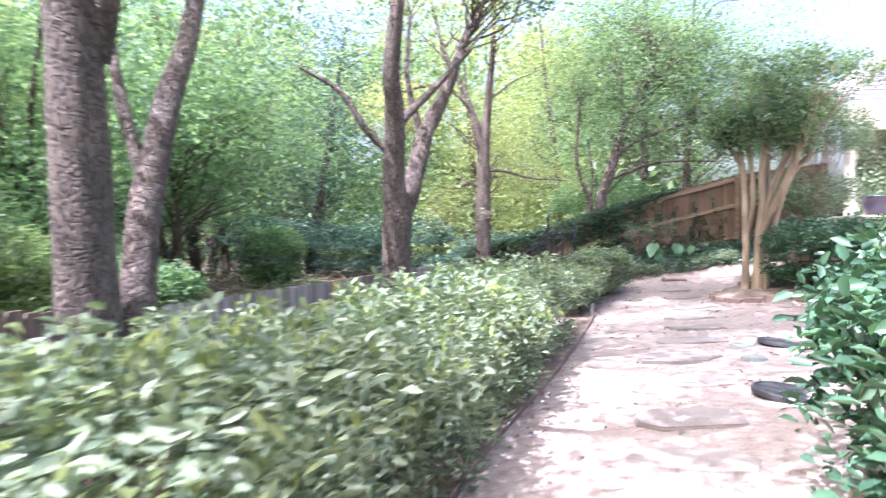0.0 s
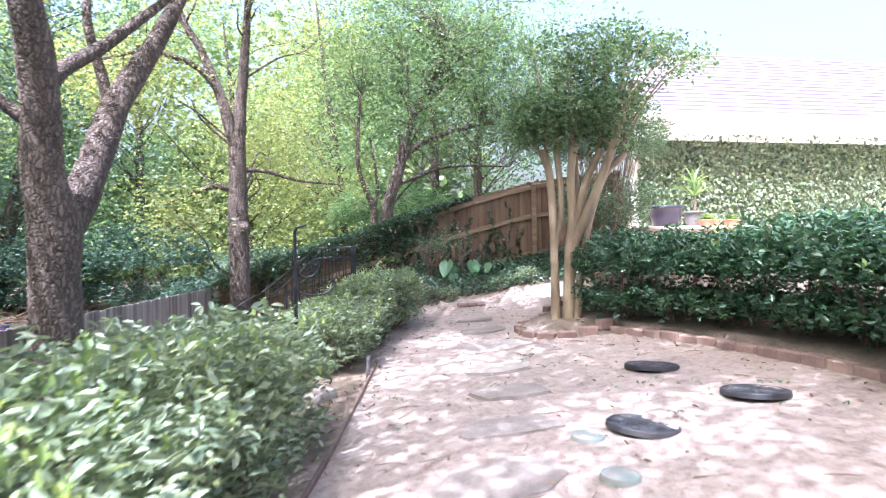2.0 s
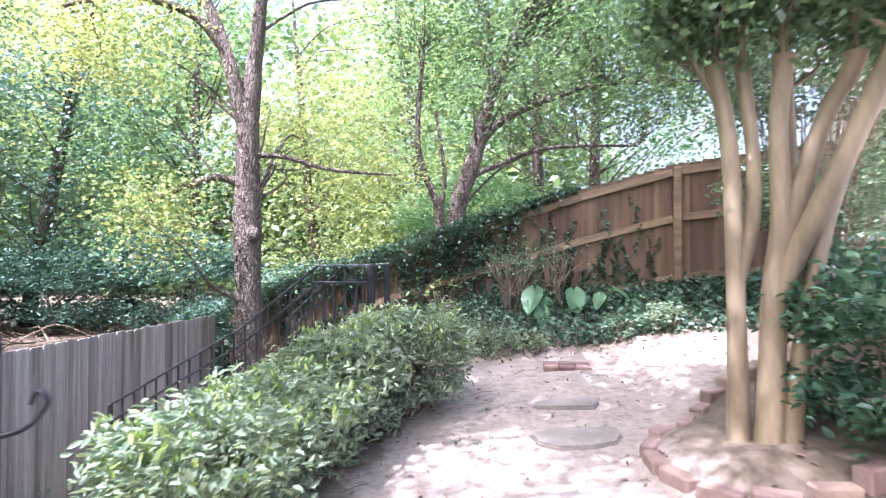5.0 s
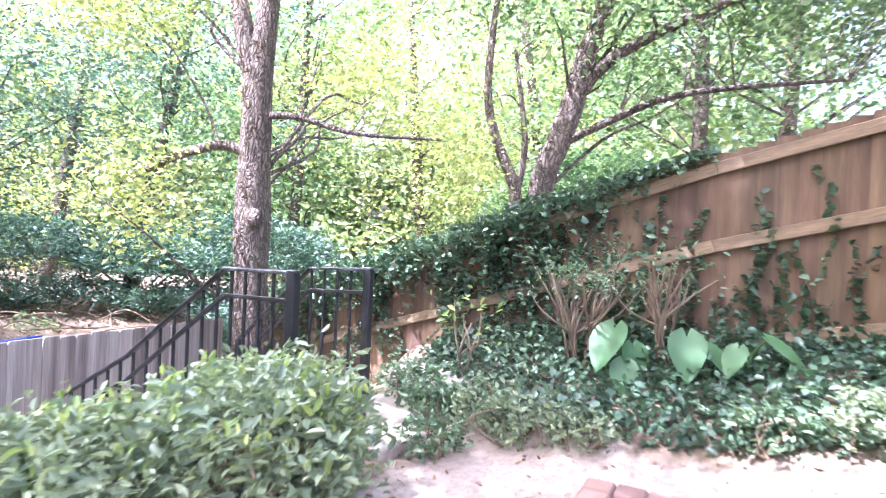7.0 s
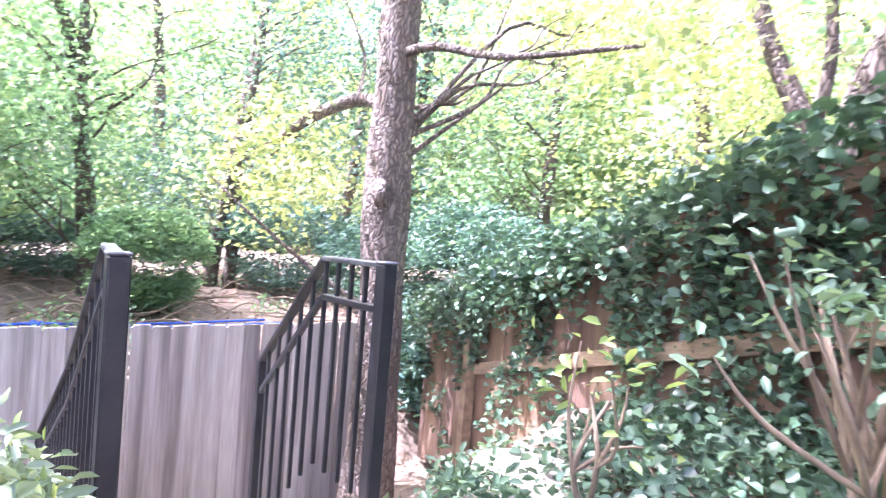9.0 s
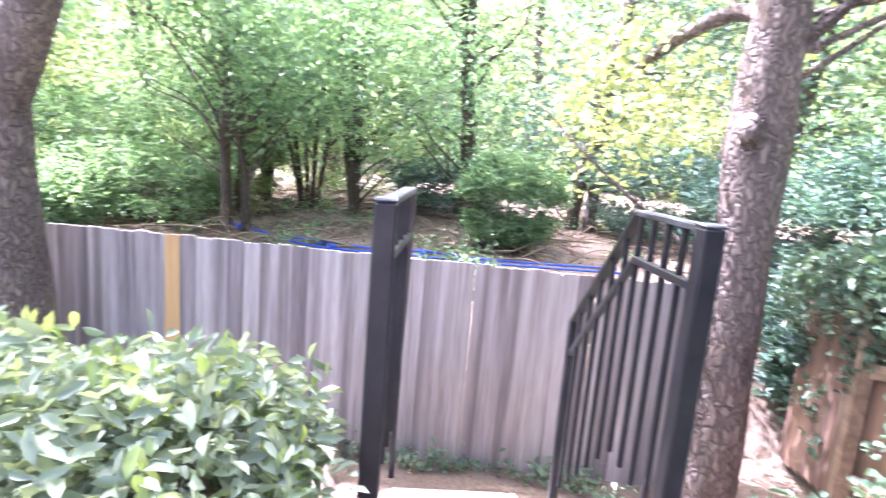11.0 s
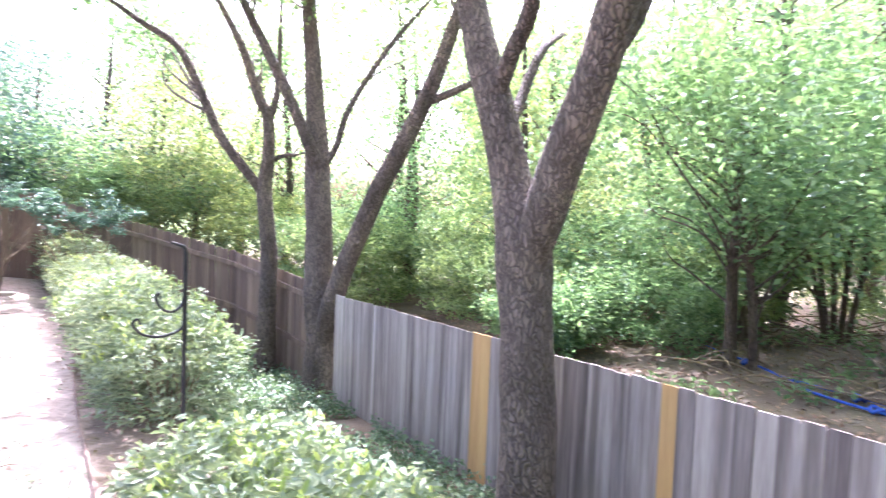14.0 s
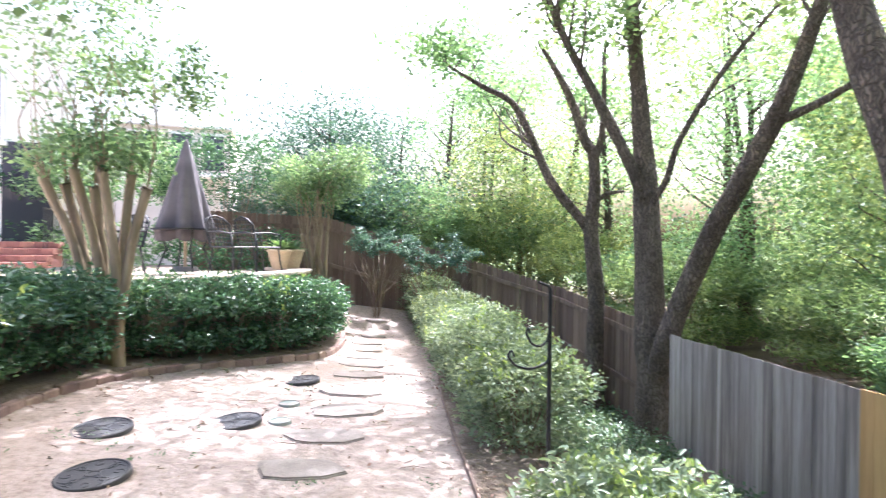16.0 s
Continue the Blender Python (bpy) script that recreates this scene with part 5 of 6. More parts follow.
CG = ground_z(4.34, 8.87)
rng = np.random.default_rng(31)
heads = [(4.17, 8.95, 2.42), (4.31, 8.92, 2.4), (4.48, 8.82, 2.42), (4.75, 8.64, 2.38), (4.88, 8.4, 2.5), (5.0, 8.57, 2.3), (4.6, 9.0, 2.35)]
crape_stems = [
    [(4.26, 8.91, CG - 0.1, 0.065), (4.26, 8.91, 0.5, 0.056), (4.25, 8.91, 1.36, 0.052), (4.22, 8.92, 2.0, 0.048), (4.17, 8.95, 2.36, 0.05), (4.16, 8.95, 2.44, 0.06)],
    [(4.26, 8.91, 1.15, 0.04), (4.33, 8.88, 1.5, 0.042), (4.34, 8.88, 1.9, 0.038), (4.31, 8.92, 2.36, 0.04), (4.31, 8.92, 2.42, 0.05)],
    [(4.40, 8.84, CG - 0.1, 0.085), (4.41, 8.84, 0.5, 0.072), (4.43, 8.83, 1.1, 0.07), (4.46, 8.81, 1.5, 0.058), (4.45, 8.82, 2.0, 0.05), (4.48, 8.82, 2.36, 0.05), (4.49, 8.82, 2.44, 0.065)],
    [(4.44, 8.83, 1.25, 0.05), (4.57, 8.77, 1.78, 0.052), (4.66, 8.72, 2.1, 0.047), (4.75, 8.64, 2.33, 0.047), (4.76, 8.63, 2.4, 0.06)],
    [(4.44, 8.82, 1.1, 0.055), (4.56, 8.7, 1.5, 0.057), (4.69, 8.58, 1.9, 0.052), (4.84, 8.44, 2.4, 0.052), (4.88, 8.4, 2.52, 0.07)],
    [(4.50, 8.8, CG - 0.1, 0.055), (4.53, 8.79, 0.65, 0.048), (4.6, 8.75, 1.2, 0.046), (4.68, 8.72, 1.62, 0.044), (4.83, 8.65, 2.08, 0.042), (5.0, 8.57, 2.28, 0.045), (5.03, 8.56, 2.34, 0.055)],
    [(4.55, 8.8, 0.9, 0.038), (4.58, 8.9, 1.5, 0.038), (4.6, 9.0, 2.3, 0.038), (4.6, 9.0, 2.38, 0.05)]]
for hx, hy, hz0 in heads:
    for q in range(4):
        L = rng.uniform(0.7, 1.5)
        ox, oy = (hx - 4.5) * 0.6 + rng.normal() * 0.16 + 0.06, (hy - 8.8) * 0.6 + rng.normal() * 0.16
        crape_stems.append([(hx, hy, hz0, 0.016), (hx + ox * 0.3, hy + oy * 0.3, hz0 + L * 0.5, 0.012), (hx + ox, hy + oy, hz0 + L, 0.005)])
crape_stems.append([(4.88, 8.4, 2.5, 0.03), (4.93, 8.42, 2.75, 0.024), (5.0, 8.5, 3.17, 0.02), (5.14, 8.5, 3.7, 0.012)])
crape_stems.append([(4.18, 8.95, 2.2, 0.022), (4.05, 9.0, 2.5, 0.018), (3.89, 9.07, 2.85, 0.014), (3.8, 9.1, 3.3, 0.006)])
crape_stems.append([(5.0, 8.57, 2.3, 0.016), (5.3, 8.4, 3.0, 0.012), (5.6, 8.28, 3.35, 0.009), (5.95, 8.16, 3.5, 0.004)])
tree("crape_myrtle", (4.34, 8.87, CG), crape_stems, [(4.45, 8.85, 2.78, 0.66, 0.58, 0.4, 3.2), (4.9, 8.6, 2.75, 0.45, 0.5, 0.4, 2.2), (4.05, 9.05, 2.85, 0.42, 0.45, 0.35, 2.0), (4.95, 8.5, 3.5, 0.6, 0.55, 0.55, 2.4), (5.5, 8.3, 3.45, 0.55, 0.4, 0.25, 1.1), (4.3, 8.9, 3.5, 0.5, 0.5, 0.5, 1.2)], 21000, 0.058, M_crapeleaf, 31,
     "crape myrtle with smooth tan stems and brick ring", M_crapebark, "tree", "crape myrtles", per=20, clump=0.17, twig_every=5, gaps=2.2)
crape(4.98, 3.45, 32, [(-0.42, 0.1), (-0.22, -0.1), (0.0, 0.2), (0.16, -0.1), (0.3, 0.12), (0.48, -0.2), (0.64, -0.05)], 2.08, 8500,
      [(5.1, 3.4, 2.75, 0.8, 0.7, 0.3, 2), (5.1, 3.3, 3.8, 1.1, 0.9, 0.8, 2.4), (4.3, 3.1, 3.7, 0.6, 0.6, 0.5, 0.8), (5.2, 3.3, 4.7, 1.1, 0.9, 0.6, 1.6)], "crape myrtle with smooth tan stems growing through the hedge", 0.07)
crape(2.25, -1.45, 33, [(-0.2, 0.1), (0.05, 0.15), (0.2, -0.05), (-0.1, -0.15), (0.3, 0.1), (0.0, 0.3)], 1.75, 9000,
      [(2.3, -1.4, 3.0, 0.9, 0.8, 0.6, 3), (1.7, -1.3, 3.3, 0.8, 0.7, 0.5, 1.5)], "crape myrtle beside the cream pots", 0.045)
# bare-stemmed shrubs on the dark fence
def bare_shrub(x, y, h, spread, n, seed, label, mat, leafsize, count, leafz, bark=None):
    rng = np.random.default_rng(seed)
    z0 = ground_z(x, y)
    t = thing("bare_shrub", (x, y, z0), label, "shrub", "bare-stemmed shrubs")
    paths, ends = [], []
    for i in range(n):
        a = 2 * math.pi * i / n + rng.uniform(-0.3, 0.3)
        e = np.array([math.cos(a) * spread * rng.uniform(0.4, 1), math.sin(a) * spread * 0.6 * rng.uniform(0.4, 1), h * rng.uniform(0.8, 1.05)])
        m = e * np.array([0.4, 0.4, 0.45]) + rng.normal(size=3) * 0.05
        paths.append(curve_points([(0.05 * math.cos(a), 0.05 * math.sin(a), -0.05, 0.013), (*m, 0.010), (*e, 0.006)], 5))
        for j in range(3):
            q = e + rng.normal(size=3) * np.array([0.16, 0.16, 0.1])
            paths.append(curve_points([(*m, 0.009), (*((m + q) / 2 + rng.normal(size=3) * 0.04), 0.007), (*q, 0.003)], 3))
            ends.append(q)
    tagged(mesh_child("stemwork", *tubes(paths, 6), bark or M_twig, t, smooth=True), kind="stuff")
    ends = np.array(ends)
    ends[:, 2] += leafz
    p = clumps(rng, ends, max(count // len(ends), 1), 0.14, 0.6)
    mesh_child("foliage", *leaves(p, leafsize, rng, 0.45, 0.6, True), mat, t)


bare_shrub(3.3, 12.72, 0.72, 0.42, 9, 41, "leggy shrub with bare tan stems at the fence", M_cover, 0.048, 420, 0.04)
bare_shrub(2.45, 12.7, 0.5, 0.06, 2, 46, "single thin stem with a tuft of pale leaves", M_shoot, 0.07, 40, 0.02)
bare_shrub(3.9, 12.64, 0.72, 0.2, 5, 42, "bare pale stems of a small shrub at the fence", M_cover, 0.06, 60, 0.05)
bare_shrub(0.9, -1.9, 1.4, 0.9, 8, 43, "multi-stemmed shrub against the dark fence", M_darkleaf, 0.07, 2600, 0.4)
bare_shrub(-0.3, -1.4, 1.3, 0.9, 8, 44, "multi-stemmed shrub against the dark fence", M_darkleaf, 0.07, 2600, 0.4)
shrub("evergreen_shrub", 6.05, 11.1, 0.85, 0.85, 3.3, 15000, 0.055, M_cover, 401, "dense twiggy evergreen shrub behind the crape myrtle", lift=0.85, twigs=70)
shrub("evergreen_shrub", 4.1, -2.6, 1.6, 1.0, 3.6, 8000, 0.09, M_laurel, 402, "tall dark evergreen shrub behind the terrace", lift=0.4)
shrub("evergreen_shrub", 6.3, -2.4, 1.6, 1.0, 3.3, 8000, 0.09, M_woodleaf, 403, "tall green shrub behind the terrace", lift=0.4)
shrub("evergreen_shrub", 8.2, -3.4, 1.6, 1.0, 3.3, 7000, 0.09, M_laurel, 404, "tall dark evergreen shrub by the porch", lift=0.4)

# ---------------------------------------------------------------- plants: elephant ears, yucca, ferns
def blade_fan(n, length, width, rng, droop, lift=0.9, seg=6):
    """Long arching blades from one point."""
    vs, fs, base = [], [], 0
    for i in range(n):
        a = rng.uniform(0, 2 * math.pi)
        el = rng.uniform(0.25, 1.0) * lift
        L = length * rng.uniform(0.7, 1.1)
        side = np.array([-math.sin(a), math.cos(a), 0])
        for s in range(seg + 1):
            q = s / seg
            c = np.array([math.cos(a) * math.cos(el) * L * q, math.sin(a) * math.cos(el) * L * q, math.sin(el) * L * q - droop * L * q * q])
            w = width * (0.35 + 0.65 * math.sin(math.pi * min(q * 1.15 + 0.1, 1))) * (1 - q ** 4)
            vs += [c - side * w / 2 + np.array([0, 0, w * 0.25]), c, c + side * w / 2 + np.array([0, 0, w * 0.25])]
        for s in range(seg):
            o = base + s * 3
            fs += [(o, o + 1, o + 4, o + 3), (o + 1, o + 2, o + 5, o + 4)]
        base += (seg + 1) * 3
    return np.array(vs), np.array(fs)


rng = np.random.default_rng(51)
yucca = thing("yucca_plant", (8.75, 12.6, 1.81), "spiky light green yucca in the grey pot", "plant")
mesh_child("stem", *tubes([[((0, 0, 0), 0.03), ((0.02, 0, 0.25), 0.025), ((0, 0, 0.45), 0.02)]], 8), M_twig, yucca)
for hz, nn in ((0.35, 26), (0.6, 16)):
    v, f = blade_fan(nn, 0.72, 0.05, rng, 0.35, 1.4)
    tagged(mesh_child("blade_tuft", v + np.array([0, 0, hz]), f, M_yucca, yucca), kind="stuff")
for x, y, z, n, L, w, mat, lab, nm in ((7.98, 12.4, 1.9, 38, 0.36, 0.07, M_cover, "leafy green plant in the navy pot", "potted_plant"), (8.75, 12.15, 1.64, 34, 0.30, 0.09, M_yucca, "broad-leaved plant in the clay bowl", "potted_plant"),
                                   (9.3, 12.2, 1.64, 26, 0.26, 0.08, M_yucca, "broad-leaved plant in the small clay bowl", "potted_plant"), (3.02, -0.25, PZ + 0.33, 60, 0.5, 0.05, M_yucca, "green fern in the cream pot", "fern"), (2.78, -0.62, PZ + 0.33, 50, 0.45, 0.05, M_cover, "green fern in the cream pot", "fern")):
    t = thing(nm, (x, y, z), lab, "plant")
    v, f = blade_fan(n, L, w, rng, 0.4, 1.2)
    mesh_child("leaf_tuft", v, f, mat, t)


def ear_leaf(rng, size):
    """A heart-shaped blade with a rib, cupped and drooping."""
    rows, cols = 9, 7
    vs = []
    for i in range(rows):
        s = i / (rows - 1)
        w = size * 0.40 * (math.sin(math.pi * (s ** 0.62)) ** 0.8 if 0 < s < 1 else 0.0) + (0.09 * size if i == 0 else 0)
        for j in range(cols):
            u = (j / (cols - 1)) * 2 - 1
            back = -0.20 * size * abs(u) ** 0.8 * (1 - s) ** 2
            vs.append((u * w, s * size + back, 0.05 * size * u * u - 0.30 * size * s * s + 0.012 * size * math.sin(u * 9)))
    fs = [(i * cols + j, i * cols + j + 1, (i + 1) * cols + j + 1, (i + 1) * cols + j) for i in range(rows - 1) for j in range(cols - 1)]
    return np.array(vs), np.array(fs)


def elephant_ear(x, y, seed, specs, label):
    rng = np.random.default_rng(seed)
    z0 = ground_z(x, y)
    t = thing("elephant_ear_plant", (x, y, z0), label, "plant", "elephant ears at the fence")
    for yaw, out, h, size, pitch in specs:
        e = (math.cos(yaw) * out, math.sin(yaw) * out, h)
        st = child(new("stalk", array_mesh("stalk", *tubes([curve_points([(0, 0, -0.03, 0.014), (e[0] * 0.3, e[1] * 0.3, h * 0.6, 0.011), (*e, 0.008)], 4)], 6), M_ear, True)), t)
        v, f = ear_leaf(rng, size)
        ob = mesh_child("leaf_blade", v, f, M_ear, t, smooth=True)
        ob.matrix_local = Matrix.Translation(e) @ Matrix.Rotation(yaw - math.pi / 2, 4, "Z") @ Matrix.Rotation(pitch, 4, "X")


elephant_ear(3.62, 12.62, 61, [(-2.1, 0.13, 0.32, 0.34, -0.75), (-1.0, 0.12, 0.2, 0.26, -1.0), (-1.5, 0.2, 0.10, 0.24, -0.9)], "elephant ear plant with large heart-shaped leaves")
elephant_ear(4.0, 12.52, 62, [(-1.5, 0.14, 0.28, 0.30, -0.9), (-0.6, 0.16, 0.22, 0.26, -0.6)], "elephant ear plant with large heart-shaped leaves")
elephant_ear(4.36, 12.4, 63, [(-0.5, 0.12, 0.27, 0.28, -0.45), (-2.2, 0.10, 0.2, 0.2, -0.8)], "elephant ear plant with large heart-shaped leaves")

# ---------------------------------------------------------------- ivy and ground cover
def scatter_stuff(name, points, size, mat, seed, label, category, aspect=0.8, up=0.6, folded=True, along=None):
    rng = np.random.default_rng(seed)
    v, f = leaves(points, size, rng, aspect, up, folded, along=along)
    ob = new(name, array_mesh(name, v, f, mat))
    return tagged(ob, label, category, kind="stuff")


rng = np.random.default_rng(71)
pts = []
for i in range(7000):                                   # mat of ivy along the fence top
    x = rng.uniform(-0.9, 4.2)
    k = 1 - smooth01((x - 2.6) / 1.8)
    depth = abs(rng.normal()) * 0.16 * (0.3 + k)
    side = rng.uniform(-0.32, 0.12) * (0.4 + 0.6 * k)
    if rng.random() < 0.25 + 0.75 * k:
        p = brown_point(x, -side, back_top(x) + 0.06 - depth + 0.05 * k)
        pts.append(p)
for i in range(5200):                                   # curtain on the boards
    x = rng.uniform(-0.9, 3.3)
    z = back_top(x) - abs(rng.normal()) * 0.5
    if noise.noise(Vector((x * 2.2, z * 1.3, 4))) > 0.05 + 0.2 * smooth01((x - 1.2) / 1.5):
        pts.append(brown_point(x, rng.uniform(0.02, 0.12), max(z, lerp_table(FENCE_BASE, x))))
for i in range(64):                                     # strands climbing
    x = rng.uniform(2.2, 5.0)
    z = lerp_table(FENCE_BASE, x)
    for j in range(rng.integers(10, 45)):
        x += rng.normal() * 0.02
        z += 0.028
        if z < back_top(x):
            pts.append(brown_point(x, rng.uniform(0.02, 0.06), z))
scatter_stuff("ivy_on_fence", np.array(pts), 0.056, M_ivy, 72, "dark green ivy draped over the brown fence", "ivy")
pts = []
for i in range(9800):                                   # ivy bed before the fence
    x = rng.uniform(1.9, 6.2)
    by = back_fence_y(x)
    y = by + 0.02 - 1.25 * rng.random() ** 1.15
    pts.append((x, y, ground_z(x, y) + abs(rng.normal()) * 0.075 + 0.01))
scatter_stuff("ivy_bed", np.array(pts), 0.052, M_ivy, 73, "low dark ivy covering the bed below the fence", "ivy")
pts = []
for i in range(34000):                                  # cover on the slope above the grey fence
    y = rng.uniform(-0.5, 13.2)
    x = rng.uniform(fence_x(y) + 0.05, lerp_table(PATH_LEFT, y) - 0.9)
    if noise.noise(Vector((x * 0.9, y * 0.9, 9))) > (-0.45 if y < 9.4 else -0.02):
        pts.append((x, y, ground_z(x, y) + abs(rng.normal()) * 0.085 + 0.01))
scatter_stuff("ground_cover", np.array(pts), 0.05, M_cover, 74, "low green ground cover on the slope", "ground cover")
# pale young plants in the bed by the landing
for i, (x, y, h) in enumerate([(2.3, 12.25, 0.3), (2.75, 12.1, 0.34), (2.55, 11.75, 0.24), (3.0, 11.95, 0.28), (2.1, 12.45, 0.34), (3.4, 11.9, 0.2), (4.4, 11.75, 0.22), (4.8, 11.65, 0.26)]):
    shrub("bedding_plant", x, y, 0.2, 0.18, h, 420, 0.05, M_azalea if i % 2 else M_cover, 500 + i, "small pale-leaved plant in the bed below the fence", "plant", "bedding plants below the fence", lift=0.02, aspect=0.5, twigs=5)
pts = []
for i in range(25000):                                  # ivy clad house wall
    x, z = rng.uniform(8.5, 18.4), rng.uniform(TZ, 3.78)
    pts.append((x, 14.36 - abs(rng.normal()) * 0.06, z))
scatter_stuff("ivy_on_house", np.array(pts), 0.085, M_fig, 75, "light green climbing fig covering the house wall", "ivy", along=np.tile(np.array([[0, -0.3, -0.6]]), (25000, 1)))
pts = []
for i in range(5200):                                   # fallen leaves
    x, y = rng.uniform(-1.6, 5.3), rng.uniform(-3, 12.5)
    m = path_mask(x, y)
    if rng.random() < (0.22 if m > 0.9 else 0.9):
        pts.append((x, y, ground_z(x, y) + 0.006 + 0.006 * rng.random()))
scatter_stuff("fallen_leaves", np.array(pts), 0.042, M_deadleaf, 76, "dry brown fallen leaves on the ground", "leaves", 0.5, 2.0)
pts = []
for i in range(420):                                    # sprigs of grass on the path
    x, y = rng.uniform(1.2, 5), rng.uniform(0, 11.5)
    if noise.noise(Vector((x * 1.4, y * 1.4, 20))) > 0.18 and path_mask(x, y) > 0.7:
        for j in range(6):
            pts.append((x + rng.normal() * 0.04, y + rng.normal() * 0.04, ground_z(x, y) + 0.012))
scatter_stuff("path_sprigs", np.array(pts), 0.035, M_cover, 78, "tiny green sprigs on the dirt path", "weeds", 0.3)
# fallen twigs
paths = []
for i in range(170):
    x, y = rng.uniform(0.8, 5), rng.uniform(-2, 11.5)
    a, L = rng.uniform(0, 6.3), rng.uniform(0.05, 0.22)
    z = ground_z(x, y) + 0.006
    paths.append([((x, y, z), 0.003), ((x + math.cos(a) * L * 0.5 + rng.normal() * 0.01, y + math.sin(a) * L * 0.5, z + 0.006), 0.003), ((x + math.cos(a) * L, y + math.sin(a) * L, ground_z(x + math.cos(a) * L, y + math.sin(a) * L) + 0.005), 0.002)])
tagged(new("fallen_twigs", array_mesh("fallen_twigs", *tubes(paths, 4), M_twig)), "small dry twigs on the dirt", "twigs", kind="stuff")

# ---------------------------------------------------------------- woods beyond the fence
def wood_tree(x, y, h, r, seed, mat, count, lean=(0, 0), crown_low=0.35, spread=2.0, multi=1, label="woodland tree beyond the fence"):
    rng = np.random.default_rng(seed)
    z0 = ground_z(x, y)
    stems = []
    for m in range(multi):
        a = rng.uniform(0, 6.3)
        s = 0.0 if multi == 1 else 0.22
        tip = (x + lean[0] + rng.normal() * 0.5 + s * 3 * math.cos(a), y + lean[1] + rng.normal() * 0.5 + s * 3 * math.sin(a))
        bx, by = x + s * math.cos(a), y + s * math.sin(a)
        stems.append([(bx, by, z0 - 0.2, r * 1.3), (bx, by, z0 + 0.3, r), (bx + (tip[0] - bx) * 0.3 + rng.normal() * 0.1, by + (tip[1] - by) * 0.3, z0 + h * 0.35, r * 0.8), (bx + (tip[0] - bx) * 0.65, by + (tip[1] - by) * 0.65 + rng.normal() * 0.15, z0 + h * 0.65, r * 0.55), (*tip, z0 + h * 0.95, r * 0.15)])
    lo = z0 + h * crown_low
    crown = [(x + lean[0] * 0.5 + rng.normal() * spread * 0.35, y + lean[1] * 0.5 + rng.normal() * spread * 0.35, lo + (z0 + h - lo) * q, spread * (1.05 - 0.5 * abs(q - 0.45)), spread * (1.05 - 0.5 * abs(q - 0.45)), (h * (1 - crown_low)) * 0.26, 1) for q in (0.15, 0.45, 0.8)]
    tree("woodland_tree", (x, y, z0), stems, crown, count, 0.098, mat, seed, label, M_bark2, "tree", "woods beyond the fence", per=24, clump=0.55, twig_every=11)


# the tree at (-7.6, 8.3) is an addition that shades the woodland floor
WOODS = [(-7.3, 12.6, 8, 0.13, M_woodleaf, 2, 0.25), (-8.6, 10.2, 7, 0.10, M_woodleaf, 3, 0.12), (-9.6, 8.0, 6.5, 0.09, M_woodleaf, 3, 0.15), (-10.5, 5.6, 8, 0.12, M_oakleaf, 2, 0.1), (-8.2, 14.8, 8, 0.13, M_darkleaf, 2, 0.12),
         (-6.5, 17.5, 9, 0.16, M_darkleaf, 1, 0.08), (-4.0, 19.5, 9.5, 0.15, M_woodleaf, 1, 0.12), (-1.0, 20.5, 9, 0.15, M_yellowleaf, 1, 0.1), (1.8, 19.5, 8.5, 0.13, M_yellowleaf, 1, 0.15), (4.5, 19.0, 9.5, 0.15, M_woodleaf, 1, 0.2),
         (-11.5, 2.0, 9, 0.13, M_yellowleaf, 1, 0.12), (-9.0, -2.0, 9, 0.14, M_oakleaf, 1, 0.15), (-6.0, -6.5, 9, 0.15, M_woodleaf, 1, 0.12), (-2.0, -7.0, 7, 0.13, M_woodleaf, 1, 0.15),
         (1.5, -6.0, 5.5, 0.12, M_darkleaf, 1, 0.2), (-12.5, 14.5, 11, 0.18, M_oakleaf, 1, 0.1), (-11.0, 19.0, 11, 0.18, M_yellowleaf, 1, 0.1), (-14, 9.0, 11, 0.18, M_yellowleaf, 1, 0.1), (-15, 4.0, 11, 0.18, M_yellowleaf, 1, 0.15), (-5.5, 8.8, 4.2, 0.06, M_woodleaf, 3, 0.4), (-7.2, 0.6, 7.5, 0.11, M_woodleaf, 2, 0.15), (-7.8, 3.6, 7, 0.1, M_oakleaf, 2, 0.12), (-5.6, -3.0, 7.5, 0.12, M_oakleaf, 1, 0.12), (-4.2, -5.6, 6.5, 0.1, M_yellowleaf, 1, 0.1), (-8.9, 9.2, 5, 0.05, M_woodleaf, 5, 0.35), (-7.6, 8.3, 8.5, 0.07, M_woodleaf, 3, 0.5), (-0.6, -6.4, 5.5, 0.09, M_darkleaf, 2, 0.12), (-3.6, -7.4, 6.5, 0.1, M_oakleaf, 2, 0.1), (5.6, 18.4, 9.0, 0.14, M_woodleaf, 1, 0.2)]
for i, (x, y, h, r, mat, multi, low) in enumerate(WOODS):
    wood_tree(x, y, h, r, 200 + i, mat, 17500 if h < 10 else 19000, crown_low=low, spread=1.9 + 0.1 * h, multi=multi)
